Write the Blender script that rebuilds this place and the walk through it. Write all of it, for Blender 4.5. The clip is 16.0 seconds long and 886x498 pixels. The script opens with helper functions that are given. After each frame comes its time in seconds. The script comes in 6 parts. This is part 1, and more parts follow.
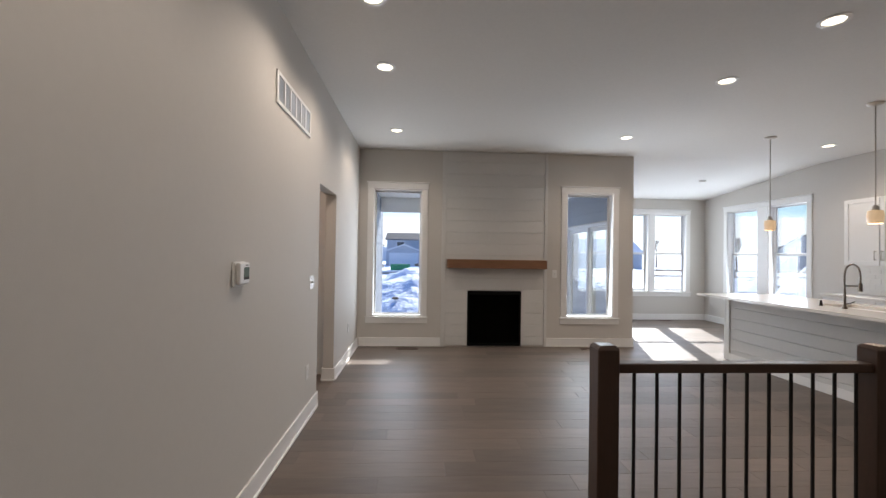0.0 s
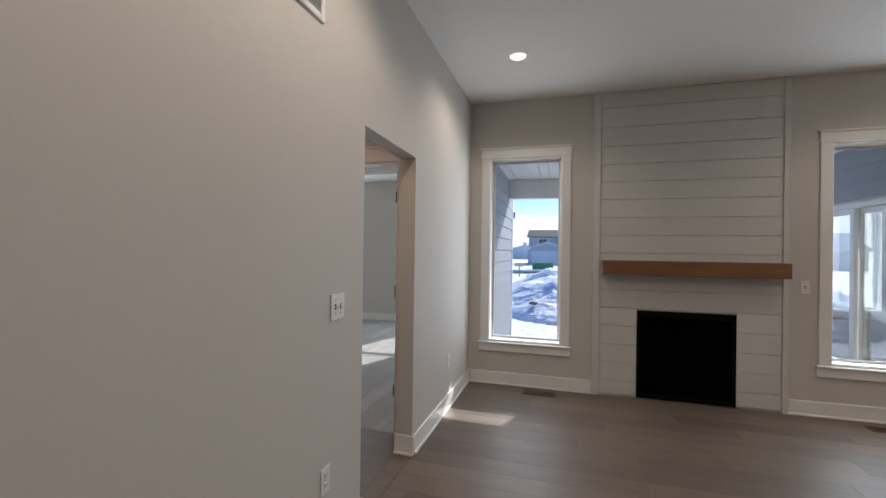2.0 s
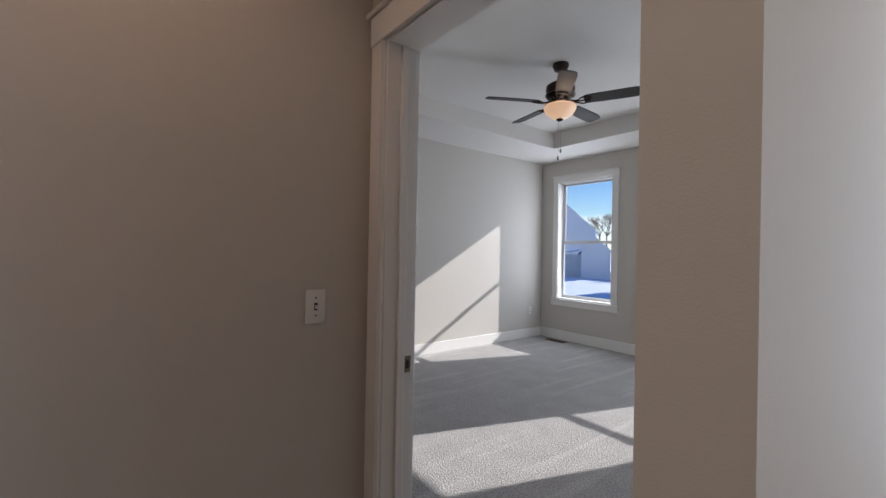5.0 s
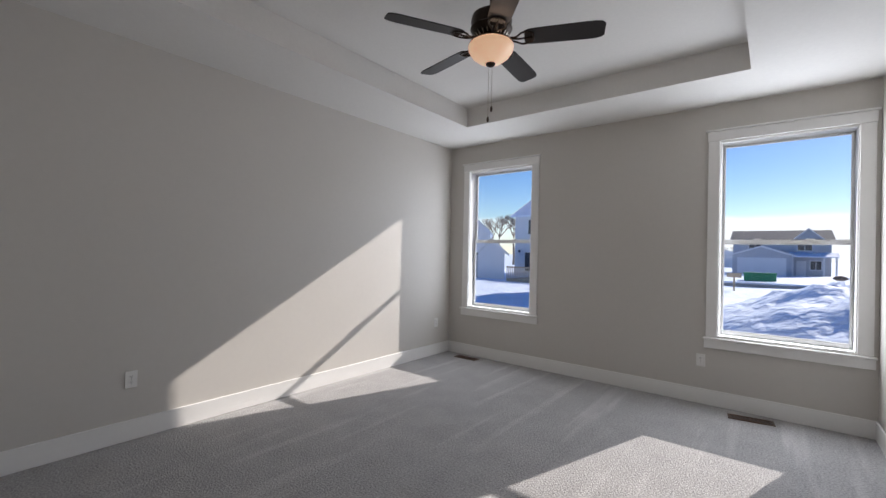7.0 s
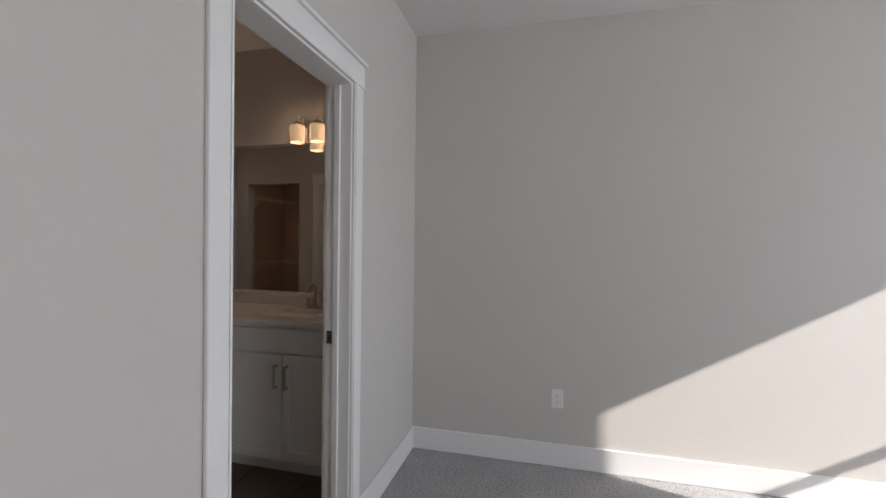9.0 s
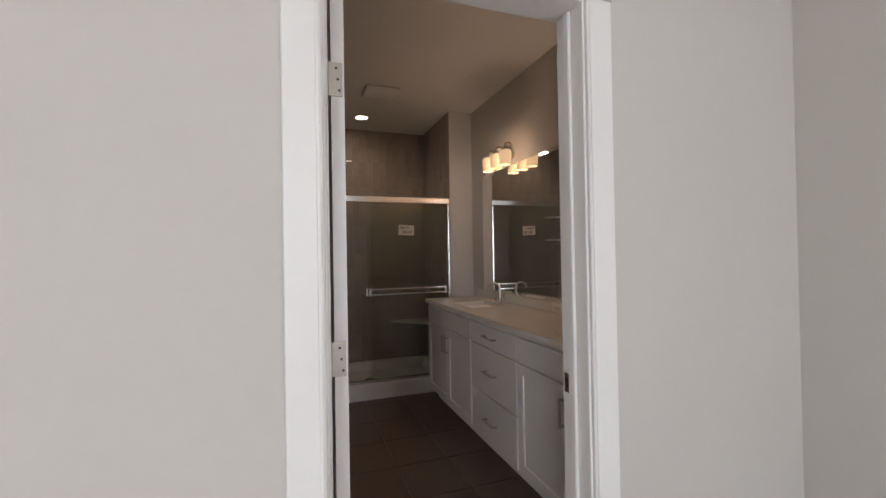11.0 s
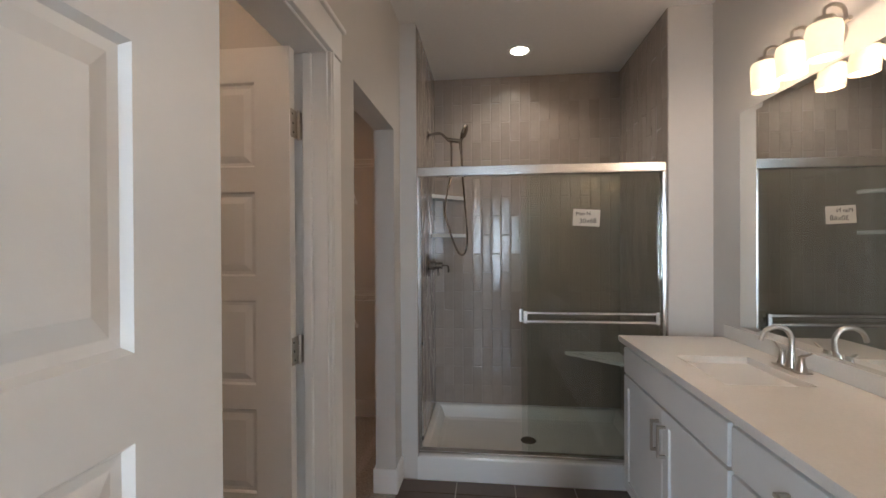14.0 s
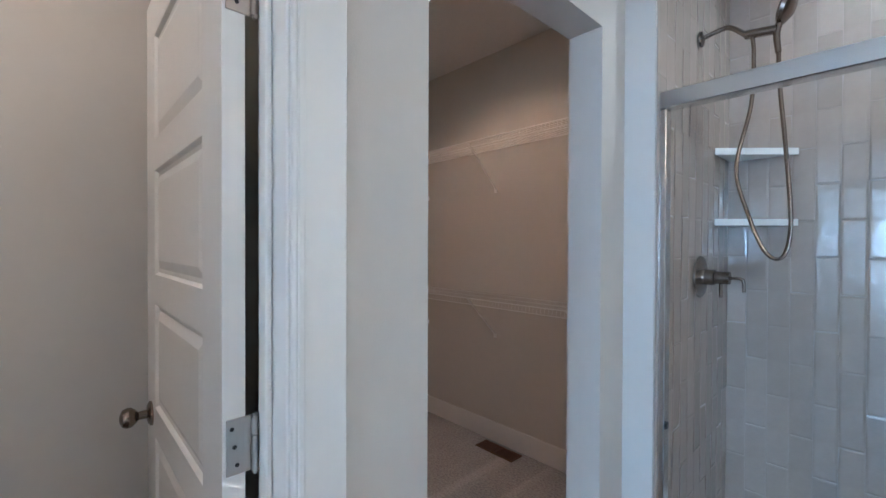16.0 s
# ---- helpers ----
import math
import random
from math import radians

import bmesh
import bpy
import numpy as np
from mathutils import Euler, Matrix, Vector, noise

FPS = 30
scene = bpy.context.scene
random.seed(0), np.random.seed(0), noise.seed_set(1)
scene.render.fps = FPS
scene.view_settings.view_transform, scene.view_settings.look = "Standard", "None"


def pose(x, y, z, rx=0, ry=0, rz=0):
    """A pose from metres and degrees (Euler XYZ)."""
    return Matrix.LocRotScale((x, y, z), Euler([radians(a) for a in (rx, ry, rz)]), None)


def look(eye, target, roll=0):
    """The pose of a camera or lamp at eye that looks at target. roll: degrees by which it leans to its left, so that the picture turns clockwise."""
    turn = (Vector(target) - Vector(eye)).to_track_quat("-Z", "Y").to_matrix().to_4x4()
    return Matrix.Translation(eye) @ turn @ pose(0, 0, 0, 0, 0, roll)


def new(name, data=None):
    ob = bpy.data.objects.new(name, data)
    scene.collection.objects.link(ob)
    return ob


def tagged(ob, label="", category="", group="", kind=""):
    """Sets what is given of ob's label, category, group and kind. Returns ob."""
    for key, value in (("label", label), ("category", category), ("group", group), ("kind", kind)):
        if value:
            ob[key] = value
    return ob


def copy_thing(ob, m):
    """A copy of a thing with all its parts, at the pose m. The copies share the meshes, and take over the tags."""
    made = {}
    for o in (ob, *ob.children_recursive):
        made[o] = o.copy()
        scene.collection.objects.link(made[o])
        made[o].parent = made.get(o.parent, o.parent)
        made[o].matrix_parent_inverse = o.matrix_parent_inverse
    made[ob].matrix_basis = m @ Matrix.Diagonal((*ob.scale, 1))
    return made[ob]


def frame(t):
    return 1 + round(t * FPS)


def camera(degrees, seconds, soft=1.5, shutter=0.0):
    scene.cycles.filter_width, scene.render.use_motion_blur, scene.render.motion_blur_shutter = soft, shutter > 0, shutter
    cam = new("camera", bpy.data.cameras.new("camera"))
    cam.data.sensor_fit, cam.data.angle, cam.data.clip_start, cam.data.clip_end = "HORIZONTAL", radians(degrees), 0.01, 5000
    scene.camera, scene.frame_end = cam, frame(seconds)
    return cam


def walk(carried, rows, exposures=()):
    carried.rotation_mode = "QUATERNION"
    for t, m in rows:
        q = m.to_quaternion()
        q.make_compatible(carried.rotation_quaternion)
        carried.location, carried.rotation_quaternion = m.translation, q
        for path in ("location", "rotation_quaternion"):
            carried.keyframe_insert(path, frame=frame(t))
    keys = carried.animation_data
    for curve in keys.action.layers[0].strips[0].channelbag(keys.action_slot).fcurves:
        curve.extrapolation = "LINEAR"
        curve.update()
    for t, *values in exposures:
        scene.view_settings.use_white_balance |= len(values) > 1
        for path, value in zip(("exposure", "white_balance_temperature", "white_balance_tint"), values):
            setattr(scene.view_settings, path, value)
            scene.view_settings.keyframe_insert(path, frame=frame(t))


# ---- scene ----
cam = camera(93.6, 16.0)
PATH = [
    (0, (0.01, -0.062, 1.411), (0.123, 1.935, 1.438), 0.9),
    (0.5, (0.061, 0.411, 1.409), (0.097, 2.411, 1.431), 1.1),
    (1, (0.108, 0.952, 1.411), (0.034, 2.95, 1.424), 1.1),
    (1.5, (0.101, 1.474, 1.418), (-0.171, 3.456, 1.425), 1.1),
    (2, (0.072, 1.908, 1.415), (-0.487, 3.828, 1.423), 0.8),
    (2.5, (0.055, 2.365, 1.372), (-0.839, 4.155, 1.385), 0.5),
    (3, (-0.017, 2.81, 1.363), (-1.227, 4.403, 1.367), 1.0),
    (3.5, (-0.073, 3.244, 1.348), (-1.559, 4.583, 1.347), 0.9),
    (3.7, (-0.132, 3.388, 1.355), (-1.702, 4.627, 1.35), 0.9),
    (5.8, (-1.21, 4.523, 1.368), (-2.794, 5.745, 1.374), 1.1),
    (6, (-1.292, 4.605, 1.374), (-2.808, 5.909, 1.38), 1.1),
    (6.5, (-1.509, 4.791, 1.369), (-2.842, 6.282, 1.379), 1.2),
    (7, (-1.689, 5.003, 1.362), (-2.929, 6.571, 1.377), 1.3),
    (7.5, (-1.834, 5.208, 1.373), (-3.247, 6.624, 1.383), 1.2),
    (8, (-2.026, 5.433, 1.367), (-3.772, 6.408, 1.373), 1.2),
    (8.5, (-2.241, 5.648, 1.36), (-4.222, 5.921, 1.357), 1.0),
    (9, (-2.493, 5.867, 1.378), (-4.434, 5.388, 1.359), 0.7),
    (9.5, (-2.787, 6.052, 1.378), (-4.445, 4.934, 1.352), 0.2),
    (10, (-3.045, 6.217, 1.374), (-4.312, 4.67, 1.35), -0.4),
    (10.2, (-3.114, 6.223, 1.362), (-4.249, 4.576, 1.355), -0.7),
    (12.3, (-3.808, 5.342, 1.381), (-4.03, 3.354, 1.38), -0.3),
    (12.5, (-3.824, 5.264, 1.394), (-4.019, 3.274, 1.384), -0.2),
    (13, (-3.853, 5.085, 1.389), (-3.976, 3.089, 1.386), -0.1),
    (13.5, (-3.861, 4.865, 1.398), (-3.853, 2.865, 1.396), -0.2),
    (14, (-3.873, 4.612, 1.426), (-3.658, 2.623, 1.416), -0.3),
    (14.5, (-3.899, 4.302, 1.451), (-3.408, 2.363, 1.444), -0.2),
    (15, (-3.896, 4.032, 1.438), (-3.04, 2.224, 1.44), -0.3),
    (15.5, (-3.938, 3.798, 1.422), (-2.757, 2.184, 1.422), -0.1),
    (16, (-3.96, 3.518, 1.414), (-2.496, 2.156, 1.395), 0.2),
]
EXPOSURES = [(0, 0.84, 6250, 10), (1.5, 0.46, 6250, 10), (2.5, 0.58, 6150, 9), (3.7, 0.45, 5850, 10), (6, 0.32, 6550, 14), (7, 0.28, 6520, 14), (8, 0.45, 6480, 14), (9, 0.82, 6430, 14),
             (10.2, 1.1, 6430, 14), (12.3, 2.0, 7500, 15), (13, 2.35, 6300, 13), (14, 2.68, 5750, 5), (15, 3.45, 4850, 1), (16, 3.6, 4350, -3)]
SKY, SUN = 0.11, 5.0
CAN_W, SHOWER_W, FAN_W, SCONCE_W = 22, 2.8, 1.5, 0.42
VESTIBULE_W, CLOSET_W, TOILET_W = 14, 3.6, 3.1
WIN_W = (9, 14, 25, 20, 14, 25)

walk(cam, [(t, look(eye, target, roll)) for t, eye, target, roll in PATH], EXPOSURES)

# ---- world, sun, lamps ----
SUN_FROM = Vector((0.583, 1.726, 1.0)).normalized()
sky = bpy.data.worlds.new("sky")
scene.world = sky
sky.use_nodes = True
sky_tex = sky.node_tree.nodes.new("ShaderNodeTexSky")
sky_tex.sky_type = "NISHITA"
sky_tex.sun_disc = False
sky_tex.sun_elevation = math.asin(SUN_FROM.z)
sky_tex.sun_rotation = math.atan2(SUN_FROM.x, SUN_FROM.y)
sky_tex.air_density, sky_tex.dust_density, sky_tex.ozone_density = 1.0, 0.15, 3.0
sky_n, sky_link = sky.node_tree.nodes, sky.node_tree.links.new
sky_deep = sky_n.new("ShaderNodeHueSaturation")
sky_deep.inputs["Saturation"].default_value, sky_deep.inputs["Value"].default_value = 1.30, 0.95
sky_deep.inputs["Hue"].default_value = 0.515
sky_link(sky_tex.outputs[0], sky_deep.inputs["Color"])
sky_dir, sky_split, sky_wave, sky_edge = (sky_n.new(k) for k in ("ShaderNodeTexCoord", "ShaderNodeSeparateXYZ", "ShaderNodeTexNoise", "ShaderNodeMath"))
sky_link(sky_dir.outputs["Generated"], sky_split.inputs[0])
sky_link(sky_dir.outputs["Generated"], sky_wave.inputs["Vector"])
sky_wave.inputs["Scale"].default_value, sky_wave.inputs["Detail"].default_value = 7.0, 4
sky_edge.operation = "MULTIPLY_ADD"
sky_edge.inputs[1].default_value = -0.02
sky_link(sky_wave.outputs["Fac"], sky_edge.inputs[0])
sky_link(sky_split.outputs["Z"], sky_edge.inputs[2])
sky_bank = sky_n.new("ShaderNodeMapRange")
sky_bank.interpolation_type = "SMOOTHSTEP"
for sky_slot, sky_value in (("From Min", 0.066), ("From Max", 0.078), ("To Min", 1.0), ("To Max", 0.0)):
    sky_bank.inputs[sky_slot].default_value = sky_value
sky_link(sky_edge.outputs[0], sky_bank.inputs["Value"])
sky_mix = sky_n.new("ShaderNodeMixRGB")
sky_mix.inputs["Color2"].default_value = (8.4, 8.8, 9.2, 1)
sky_end = sky_n.new("ShaderNodeMapRange")
sky_end.inputs["From Min"].default_value, sky_end.inputs["From Max"].default_value = -0.38, -0.26
sky_end.inputs["To Min"].default_value = 0.5
sky_link(sky_split.outputs["X"], sky_end.inputs["Value"])
sky_both = sky_n.new("ShaderNodeMath")
sky_both.operation = "MULTIPLY"
sky_link(sky_bank.outputs[0], sky_both.inputs[0])
sky_link(sky_end.outputs[0], sky_both.inputs[1])
sky_link(sky_both.outputs[0], sky_mix.inputs["Fac"])
sky_link(sky_deep.outputs[0], sky_mix.inputs["Color1"])
sky_link(sky_mix.outputs[0], sky_n["Background"].inputs[0])
sky.node_tree.nodes["Background"].inputs[1].default_value = SKY

sun = new("sun", bpy.data.lights.new("sun", "SUN"))
sun.data.energy, sun.data.angle, sun.data.color = SUN, radians(0.5), (1.0, 0.95, 0.88)
sun.matrix_world = look(SUN_FROM * 50, (0, 0, 0))


# the bathroom wing is laid out from an origin of its own
HOUSE = Matrix.Identity(4)
BATH_WING = Matrix.Translation((-0.05, -0.07, 0))
layout = {"origin": HOUSE}


def area_lamp(name, eye, target, wide, high, watts, colour=(1, 1, 1)):
    ob = new(name, bpy.data.lights.new(name, "AREA"))
    ob.data.shape, ob.data.size, ob.data.size_y = "RECTANGLE", wide, high
    ob.data.energy, ob.data.color = watts, colour
    ob.matrix_world = look(eye, target)
    return ob


def point_lamp(name, place, watts, radius=0.03, colour=(1.0, 0.69, 0.48)):
    ob = new(name, bpy.data.lights.new(name, "POINT"))
    ob.data.energy, ob.data.shadow_soft_size, ob.data.color = watts, radius, colour
    ob.matrix_world = layout["origin"] @ Matrix.Translation(place)
    return ob


def spot_lamp(name, place, watts, angle=150, colour=(1.0, 0.83, 0.68)):
    ob = new(name, bpy.data.lights.new(name, "SPOT"))
    ob.data.energy, ob.data.shadow_soft_size, ob.data.color = watts, 0.06, colour
    ob.data.spot_size, ob.data.spot_blend = radians(angle), 0.6
    ob.matrix_world = layout["origin"] @ Matrix.Translation(place)
    return ob


# daylight at the window openings
DAY = (0.86, 0.93, 1.0)
area_lamp("daylight_window_1", (-0.3275, 6.40, 1.43), (-0.3275, 0, 1.1), 0.70, 1.9, WIN_W[0], DAY)
area_lamp("daylight_window_2", (2.6875, 6.40, 1.43), (2.6875, 0, 1.1), 0.70, 1.9, WIN_W[1], DAY)
area_lamp("daylight_window_3", (4.875, 9.25, 1.53), (4.875, 0, 1.1), 2.5, 1.74, WIN_W[2], DAY)
area_lamp("daylight_window_4", (6.65, 7.575, 1.53), (0, 7.2, 1.1), 1.8, 1.74, WIN_W[3], DAY)
area_lamp("daylight_window_5", (-4.4185, 9.64, 1.54), (-4.3, 0, 1.1), 0.88, 1.76, WIN_W[4], DAY)
area_lamp("daylight_window_6", (-1.6145, 9.64, 1.54), (-1.8, 0, 1.1), 0.88, 1.76, WIN_W[5], DAY)


# ---- materials ----
def mat(name, base, rough=0.5, metal=0.0, var=0.05, vscale=1.5, fine=0.03, fscale=60, bump=0.05, bscale=150,
        rand=0.0, stretch=(1, 1, 1), coat=0.0, spec=0.5, emit=0.0, emit_colour=None, streak=0.0, bdist=0.004):
    m = bpy.data.materials.new(name)
    m.use_nodes = True
    nt = m.node_tree
    n, link = nt.nodes, nt.links.new
    p = n["Principled BSDF"]
    p.inputs["Roughness"].default_value = rough
    p.inputs["Metallic"].default_value = metal
    p.inputs["Coat Weight"].default_value = coat
    p.inputs["Specular IOR Level"].default_value = spec
    tc = n.new("ShaderNodeTexCoord")
    mp = n.new("ShaderNodeMapping")
    mp.inputs["Scale"].default_value = stretch
    link(tc.outputs["Object"], mp.inputs[0])
    total = None
    for scale, amount, detail in ((vscale, var, 3), (fscale, fine, 4)):
        t = n.new("ShaderNodeTexNoise")
        t.inputs["Scale"].default_value, t.inputs["Detail"].default_value = scale, detail
        link(mp.outputs[0], t.inputs["Vector"])
        a = n.new("ShaderNodeMath")
        a.operation = "MULTIPLY_ADD"
        link(t.outputs["Fac"], a.inputs[0])
        a.inputs[1].default_value = 4 * amount
        if total:
            link(total.outputs[0], a.inputs[2])
        else:
            a.inputs[2].default_value = 1 - 2 * (var + fine) - rand / 2
        total = a
    if rand:
        info, geo, add = n.new("ShaderNodeObjectInfo"), n.new("ShaderNodeNewGeometry"), n.new("ShaderNodeMath")
        link(info.outputs["Random"], add.inputs[0])
        link(geo.outputs["Random Per Island"], add.inputs[1])
        fr = n.new("ShaderNodeMath")
        fr.operation = "FRACT"
        link(add.outputs[0], fr.inputs[0])
        a = n.new("ShaderNodeMath")
        a.operation = "MULTIPLY_ADD"
        link(fr.outputs[0], a.inputs[0])
        a.inputs[1].default_value = rand
        link(total.outputs[0], a.inputs[2])
        total = a
    if streak:
        far = n.new("ShaderNodeMapping")
        far.inputs["Scale"].default_value = (7.0, 0.45, 1)
        far.inputs["Rotation"].default_value = (0, 0, radians(24))
        link(tc.outputs["Object"], far.inputs[0])
        t = n.new("ShaderNodeTexNoise")
        t.inputs["Scale"].default_value, t.inputs["Detail"].default_value = 1.0, 2
        link(far.outputs[0], t.inputs["Vector"])
        ramp = n.new("ShaderNodeMapRange")
        ramp.inputs["From Min"].default_value, ramp.inputs["From Max"].default_value = 0.56, 0.70
        ramp.inputs["To Max"].default_value = streak
        link(t.outputs["Fac"], ramp.inputs["Value"])
        a = n.new("ShaderNodeMath")
        link(total.outputs[0], a.inputs[0])
        link(ramp.outputs[0], a.inputs[1])
        total = a
    hsv = n.new("ShaderNodeHueSaturation")
    hsv.inputs["Color"].default_value = (*base, 1)
    link(total.outputs[0], hsv.inputs["Value"])
    link(hsv.outputs[0], p.inputs["Base Color"])
    if bump:
        t = n.new("ShaderNodeTexNoise")
        t.inputs["Scale"].default_value, t.inputs["Detail"].default_value = bscale, 3
        link(mp.outputs[0], t.inputs["Vector"])
        b = n.new("ShaderNodeBump")
        b.inputs["Strength"].default_value, b.inputs["Distance"].default_value = bump, bdist
        link(t.outputs["Fac"], b.inputs["Height"])
        link(b.outputs[0], p.inputs["Normal"])
    if emit:
        p.inputs["Emission Color"].default_value = (*(emit_colour or base), 1)
        p.inputs["Emission Strength"].default_value = emit
    return m


def glass(name, colour=(1, 1, 1), rough=0.0, gloss=1.0):
    m = bpy.data.materials.new(name)
    m.use_nodes = True
    nt = m.node_tree
    nt.nodes.remove(nt.nodes["Principled BSDF"])
    out = nt.nodes["Material Output"]
    clear, shine, mix, fres = (nt.nodes.new(k) for k in ("ShaderNodeBsdfTransparent", "ShaderNodeBsdfGlossy", "ShaderNodeMixShader", "ShaderNodeFresnel"))
    clear.inputs[0].default_value = (*colour, 1)
    shine.inputs["Roughness"].default_value = rough
    fres.inputs[0].default_value = 1.45
    scaled = nt.nodes.new("ShaderNodeMath")
    scaled.operation = "MULTIPLY"
    scaled.inputs[1].default_value = gloss
    nt.links.new(fres.outputs[0], scaled.inputs[0])
    nt.links.new(scaled.outputs[0], mix.inputs[0])
    nt.links.new(clear.outputs[0], mix.inputs[1])
    nt.links.new(shine.outputs[0], mix.inputs[2])
    nt.links.new(mix.outputs[0], out.inputs[0])
    return m


WALL = mat("greige_paint", (0.58, 0.553, 0.515), 0.75, var=0.02, vscale=0.8, fine=0.012, fscale=25, bump=0.12, bscale=320)
CEIL = mat("ceiling_paint", (0.74, 0.725, 0.70), 0.9, var=0.02, vscale=0.7, fine=0.02, fscale=40, bump=0.2, bscale=220)
TRIM = mat("white_trim_enamel", (0.80, 0.79, 0.77), 0.38, var=0.015, vscale=2, fine=0.01, fscale=30, bump=0.03, bscale=90)
DOORM = mat("white_door_enamel", (0.74, 0.725, 0.70), 0.36, var=0.015, vscale=2, fine=0.01, fscale=30, bump=0.05, bscale=160)
SHIP = mat("white_shiplap_paint", (0.62, 0.61, 0.59), 0.5, var=0.02, vscale=1.2, fine=0.02, fscale=30, bump=0.06, bscale=60, rand=0.03)
PLANK = mat("greige_oak_plank", (0.150, 0.117, 0.094), 0.46, var=0.12, vscale=5, fine=0.10, fscale=26, bump=0.3, bscale=30, spec=0.4, rand=0.36, stretch=(0.16, 1, 1))
CARPET = mat("grey_cut_pile_carpet", (0.385, 0.377, 0.374), 0.95, var=0.08, vscale=4.5, fine=0.34, fscale=75, bump=1.0, bscale=85, bdist=0.008, spec=0.1, streak=0.22)
TILEF = mat("brown_porcelain_floor_tile", (0.112, 0.080, 0.061), 0.34, var=0.08, vscale=4, fine=0.06, fscale=40, bump=0.05, bscale=60, rand=0.1)
GROUT = mat("tan_grout", (0.50, 0.44, 0.38), 0.9, bump=0.2)
TILEW = mat("taupe_glazed_tile", (0.36, 0.305, 0.26), 0.15, var=0.06, vscale=6, fine=0.03, fscale=30, bump=0.5, bscale=20, rand=0.16, coat=0.12)
GROUTW = mat("taupe_grout", (0.40, 0.35, 0.31), 0.85, bump=0.2)
ACRYL = mat("white_acrylic", (0.76, 0.75, 0.72), 0.16, var=0.01, fine=0.005, bump=0)
QUARTZ = mat("white_quartz", (0.76, 0.735, 0.69), 0.2, var=0.02, vscale=6, fine=0.03, fscale=120, bump=0)
CAB = mat("white_cabinet_paint", (0.74, 0.735, 0.72), 0.4, var=0.012, vscale=3, fine=0.01, bump=0.03, bscale=120)
MANTEL = mat("walnut_stained_beam", (0.20, 0.095, 0.045), 0.55, var=0.18, vscale=5, fine=0.12, fscale=30, bump=0.25, bscale=35, stretch=(0.15, 1, 1))
STAIN = mat("espresso_stained_wood", (0.062, 0.035, 0.024), 0.38, var=0.15, vscale=8, fine=0.1, fscale=60, bump=0.12, bscale=60, stretch=(1, 1, 0.2))
BLACKM = mat("black_iron", (0.018, 0.016, 0.015), 0.5, 0.3, var=0.05, fine=0.05, bump=0.05)
FIREBOX = mat("black_firebox", (0.005, 0.005, 0.005), 0.8, spec=0.05, var=0.1, fine=0.1, bump=0.1)
BRONZE = mat("oil_rubbed_bronze", (0.028, 0.018, 0.013), 0.34, 0.75, var=0.1, fine=0.05, bump=0.03)
BLADE = mat("dark_espresso_blade", (0.020, 0.016, 0.015), 0.55, spec=0.25, var=0.15, vscale=6, fine=0.1, fscale=40, bump=0.06, stretch=(0.2, 1, 1))
NICKEL = mat("brushed_nickel", (0.50, 0.46, 0.41), 0.28, 1.0, var=0.04, fine=0.04, fscale=200, bump=0.02, stretch=(1, 1, 0.1))
CHROME = mat("satin_chrome", (0.66, 0.65, 0.63), 0.24, 1.0, var=0.02, fine=0.02, bump=0)
PEWTER = mat("aged_pewter_knob", (0.24, 0.20, 0.165), 0.26, 1.0, var=0.1, fine=0.05, bump=0.02)
PLASTIC = mat("white_plastic", (0.78, 0.77, 0.75), 0.35, var=0.01, fine=0.005, bump=0)
# near-black for dark parts, and painted shade inside holes, slots and gaps
SLOT = mat("dark_slot", (0.02, 0.02, 0.02), 0.7, bump=0)
LCD = mat("thermostat_screen", (0.16, 0.21, 0.19), 0.15, var=0.03, fine=0.01, bump=0)
VENTB = mat("brown_metal_register", (0.10, 0.055, 0.035), 0.45, 0.4, bump=0.05)
RUBBER = mat("black_rubber", (0.015, 0.015, 0.015), 0.7, bump=0)
PAPER = mat("white_paper", (0.80, 0.79, 0.75), 0.8, bump=0.05)
INK = mat("black_ink", (0.02, 0.02, 0.025), 0.7, bump=0)
MIRROR = mat("silvered_mirror", (0.86, 0.87, 0.85), 0.0, 1.0, var=0, fine=0, bump=0)
GLASS = glass("clear_window_glass", (0.97, 0.985, 0.98), gloss=0.6)
TINT = glass("shower_glass", (0.935, 0.955, 0.945), gloss=0.9)
SMOKED = glass("smoked_fireplace_glass", (0.10, 0.10, 0.10), gloss=0.25)
VINYL = mat("white_vinyl_frame", (0.76, 0.76, 0.76), 0.35, var=0.01, fine=0.01, bump=0)
LAMPG = mat("lit_lamp_lens", (0.9, 0.85, 0.75), 0.5, emit=2.5, emit_colour=(1.0, 0.85, 0.62), bump=0)
SHADEG = mat("lit_frosted_glass_shade", (0.46, 0.37, 0.27), 0.4, emit=0.24, emit_colour=(1.0, 0.66, 0.36), var=0.1, vscale=14, bump=0)
BOWLG = mat("lit_alabaster_bowl", (0.8, 0.7, 0.58), 0.35, emit=0.38, emit_colour=(1.0, 0.56, 0.30), var=0.12, vscale=9, bump=0)
SNOW = mat("snow", (0.76, 0.83, 0.95), 0.7, var=0.08, vscale=0.8, fine=0.10, fscale=4, bump=1.0, bscale=2.2, bdist=0.16)
DIRT = mat("snow_streaked_soil", (0.20, 0.15, 0.11), 0.9, var=0.3, vscale=3, fine=0.2, fscale=12, bump=0.5, bscale=12)
SIDE_B = mat("slate_blue_siding", (0.30, 0.325, 0.37), 0.6, var=0.03, fine=0.03, bump=0.05, stretch=(1, 0.2, 1))
SIDE_W = mat("pale_siding", (0.72, 0.73, 0.75), 0.6, var=0.03, fine=0.02, bump=0)
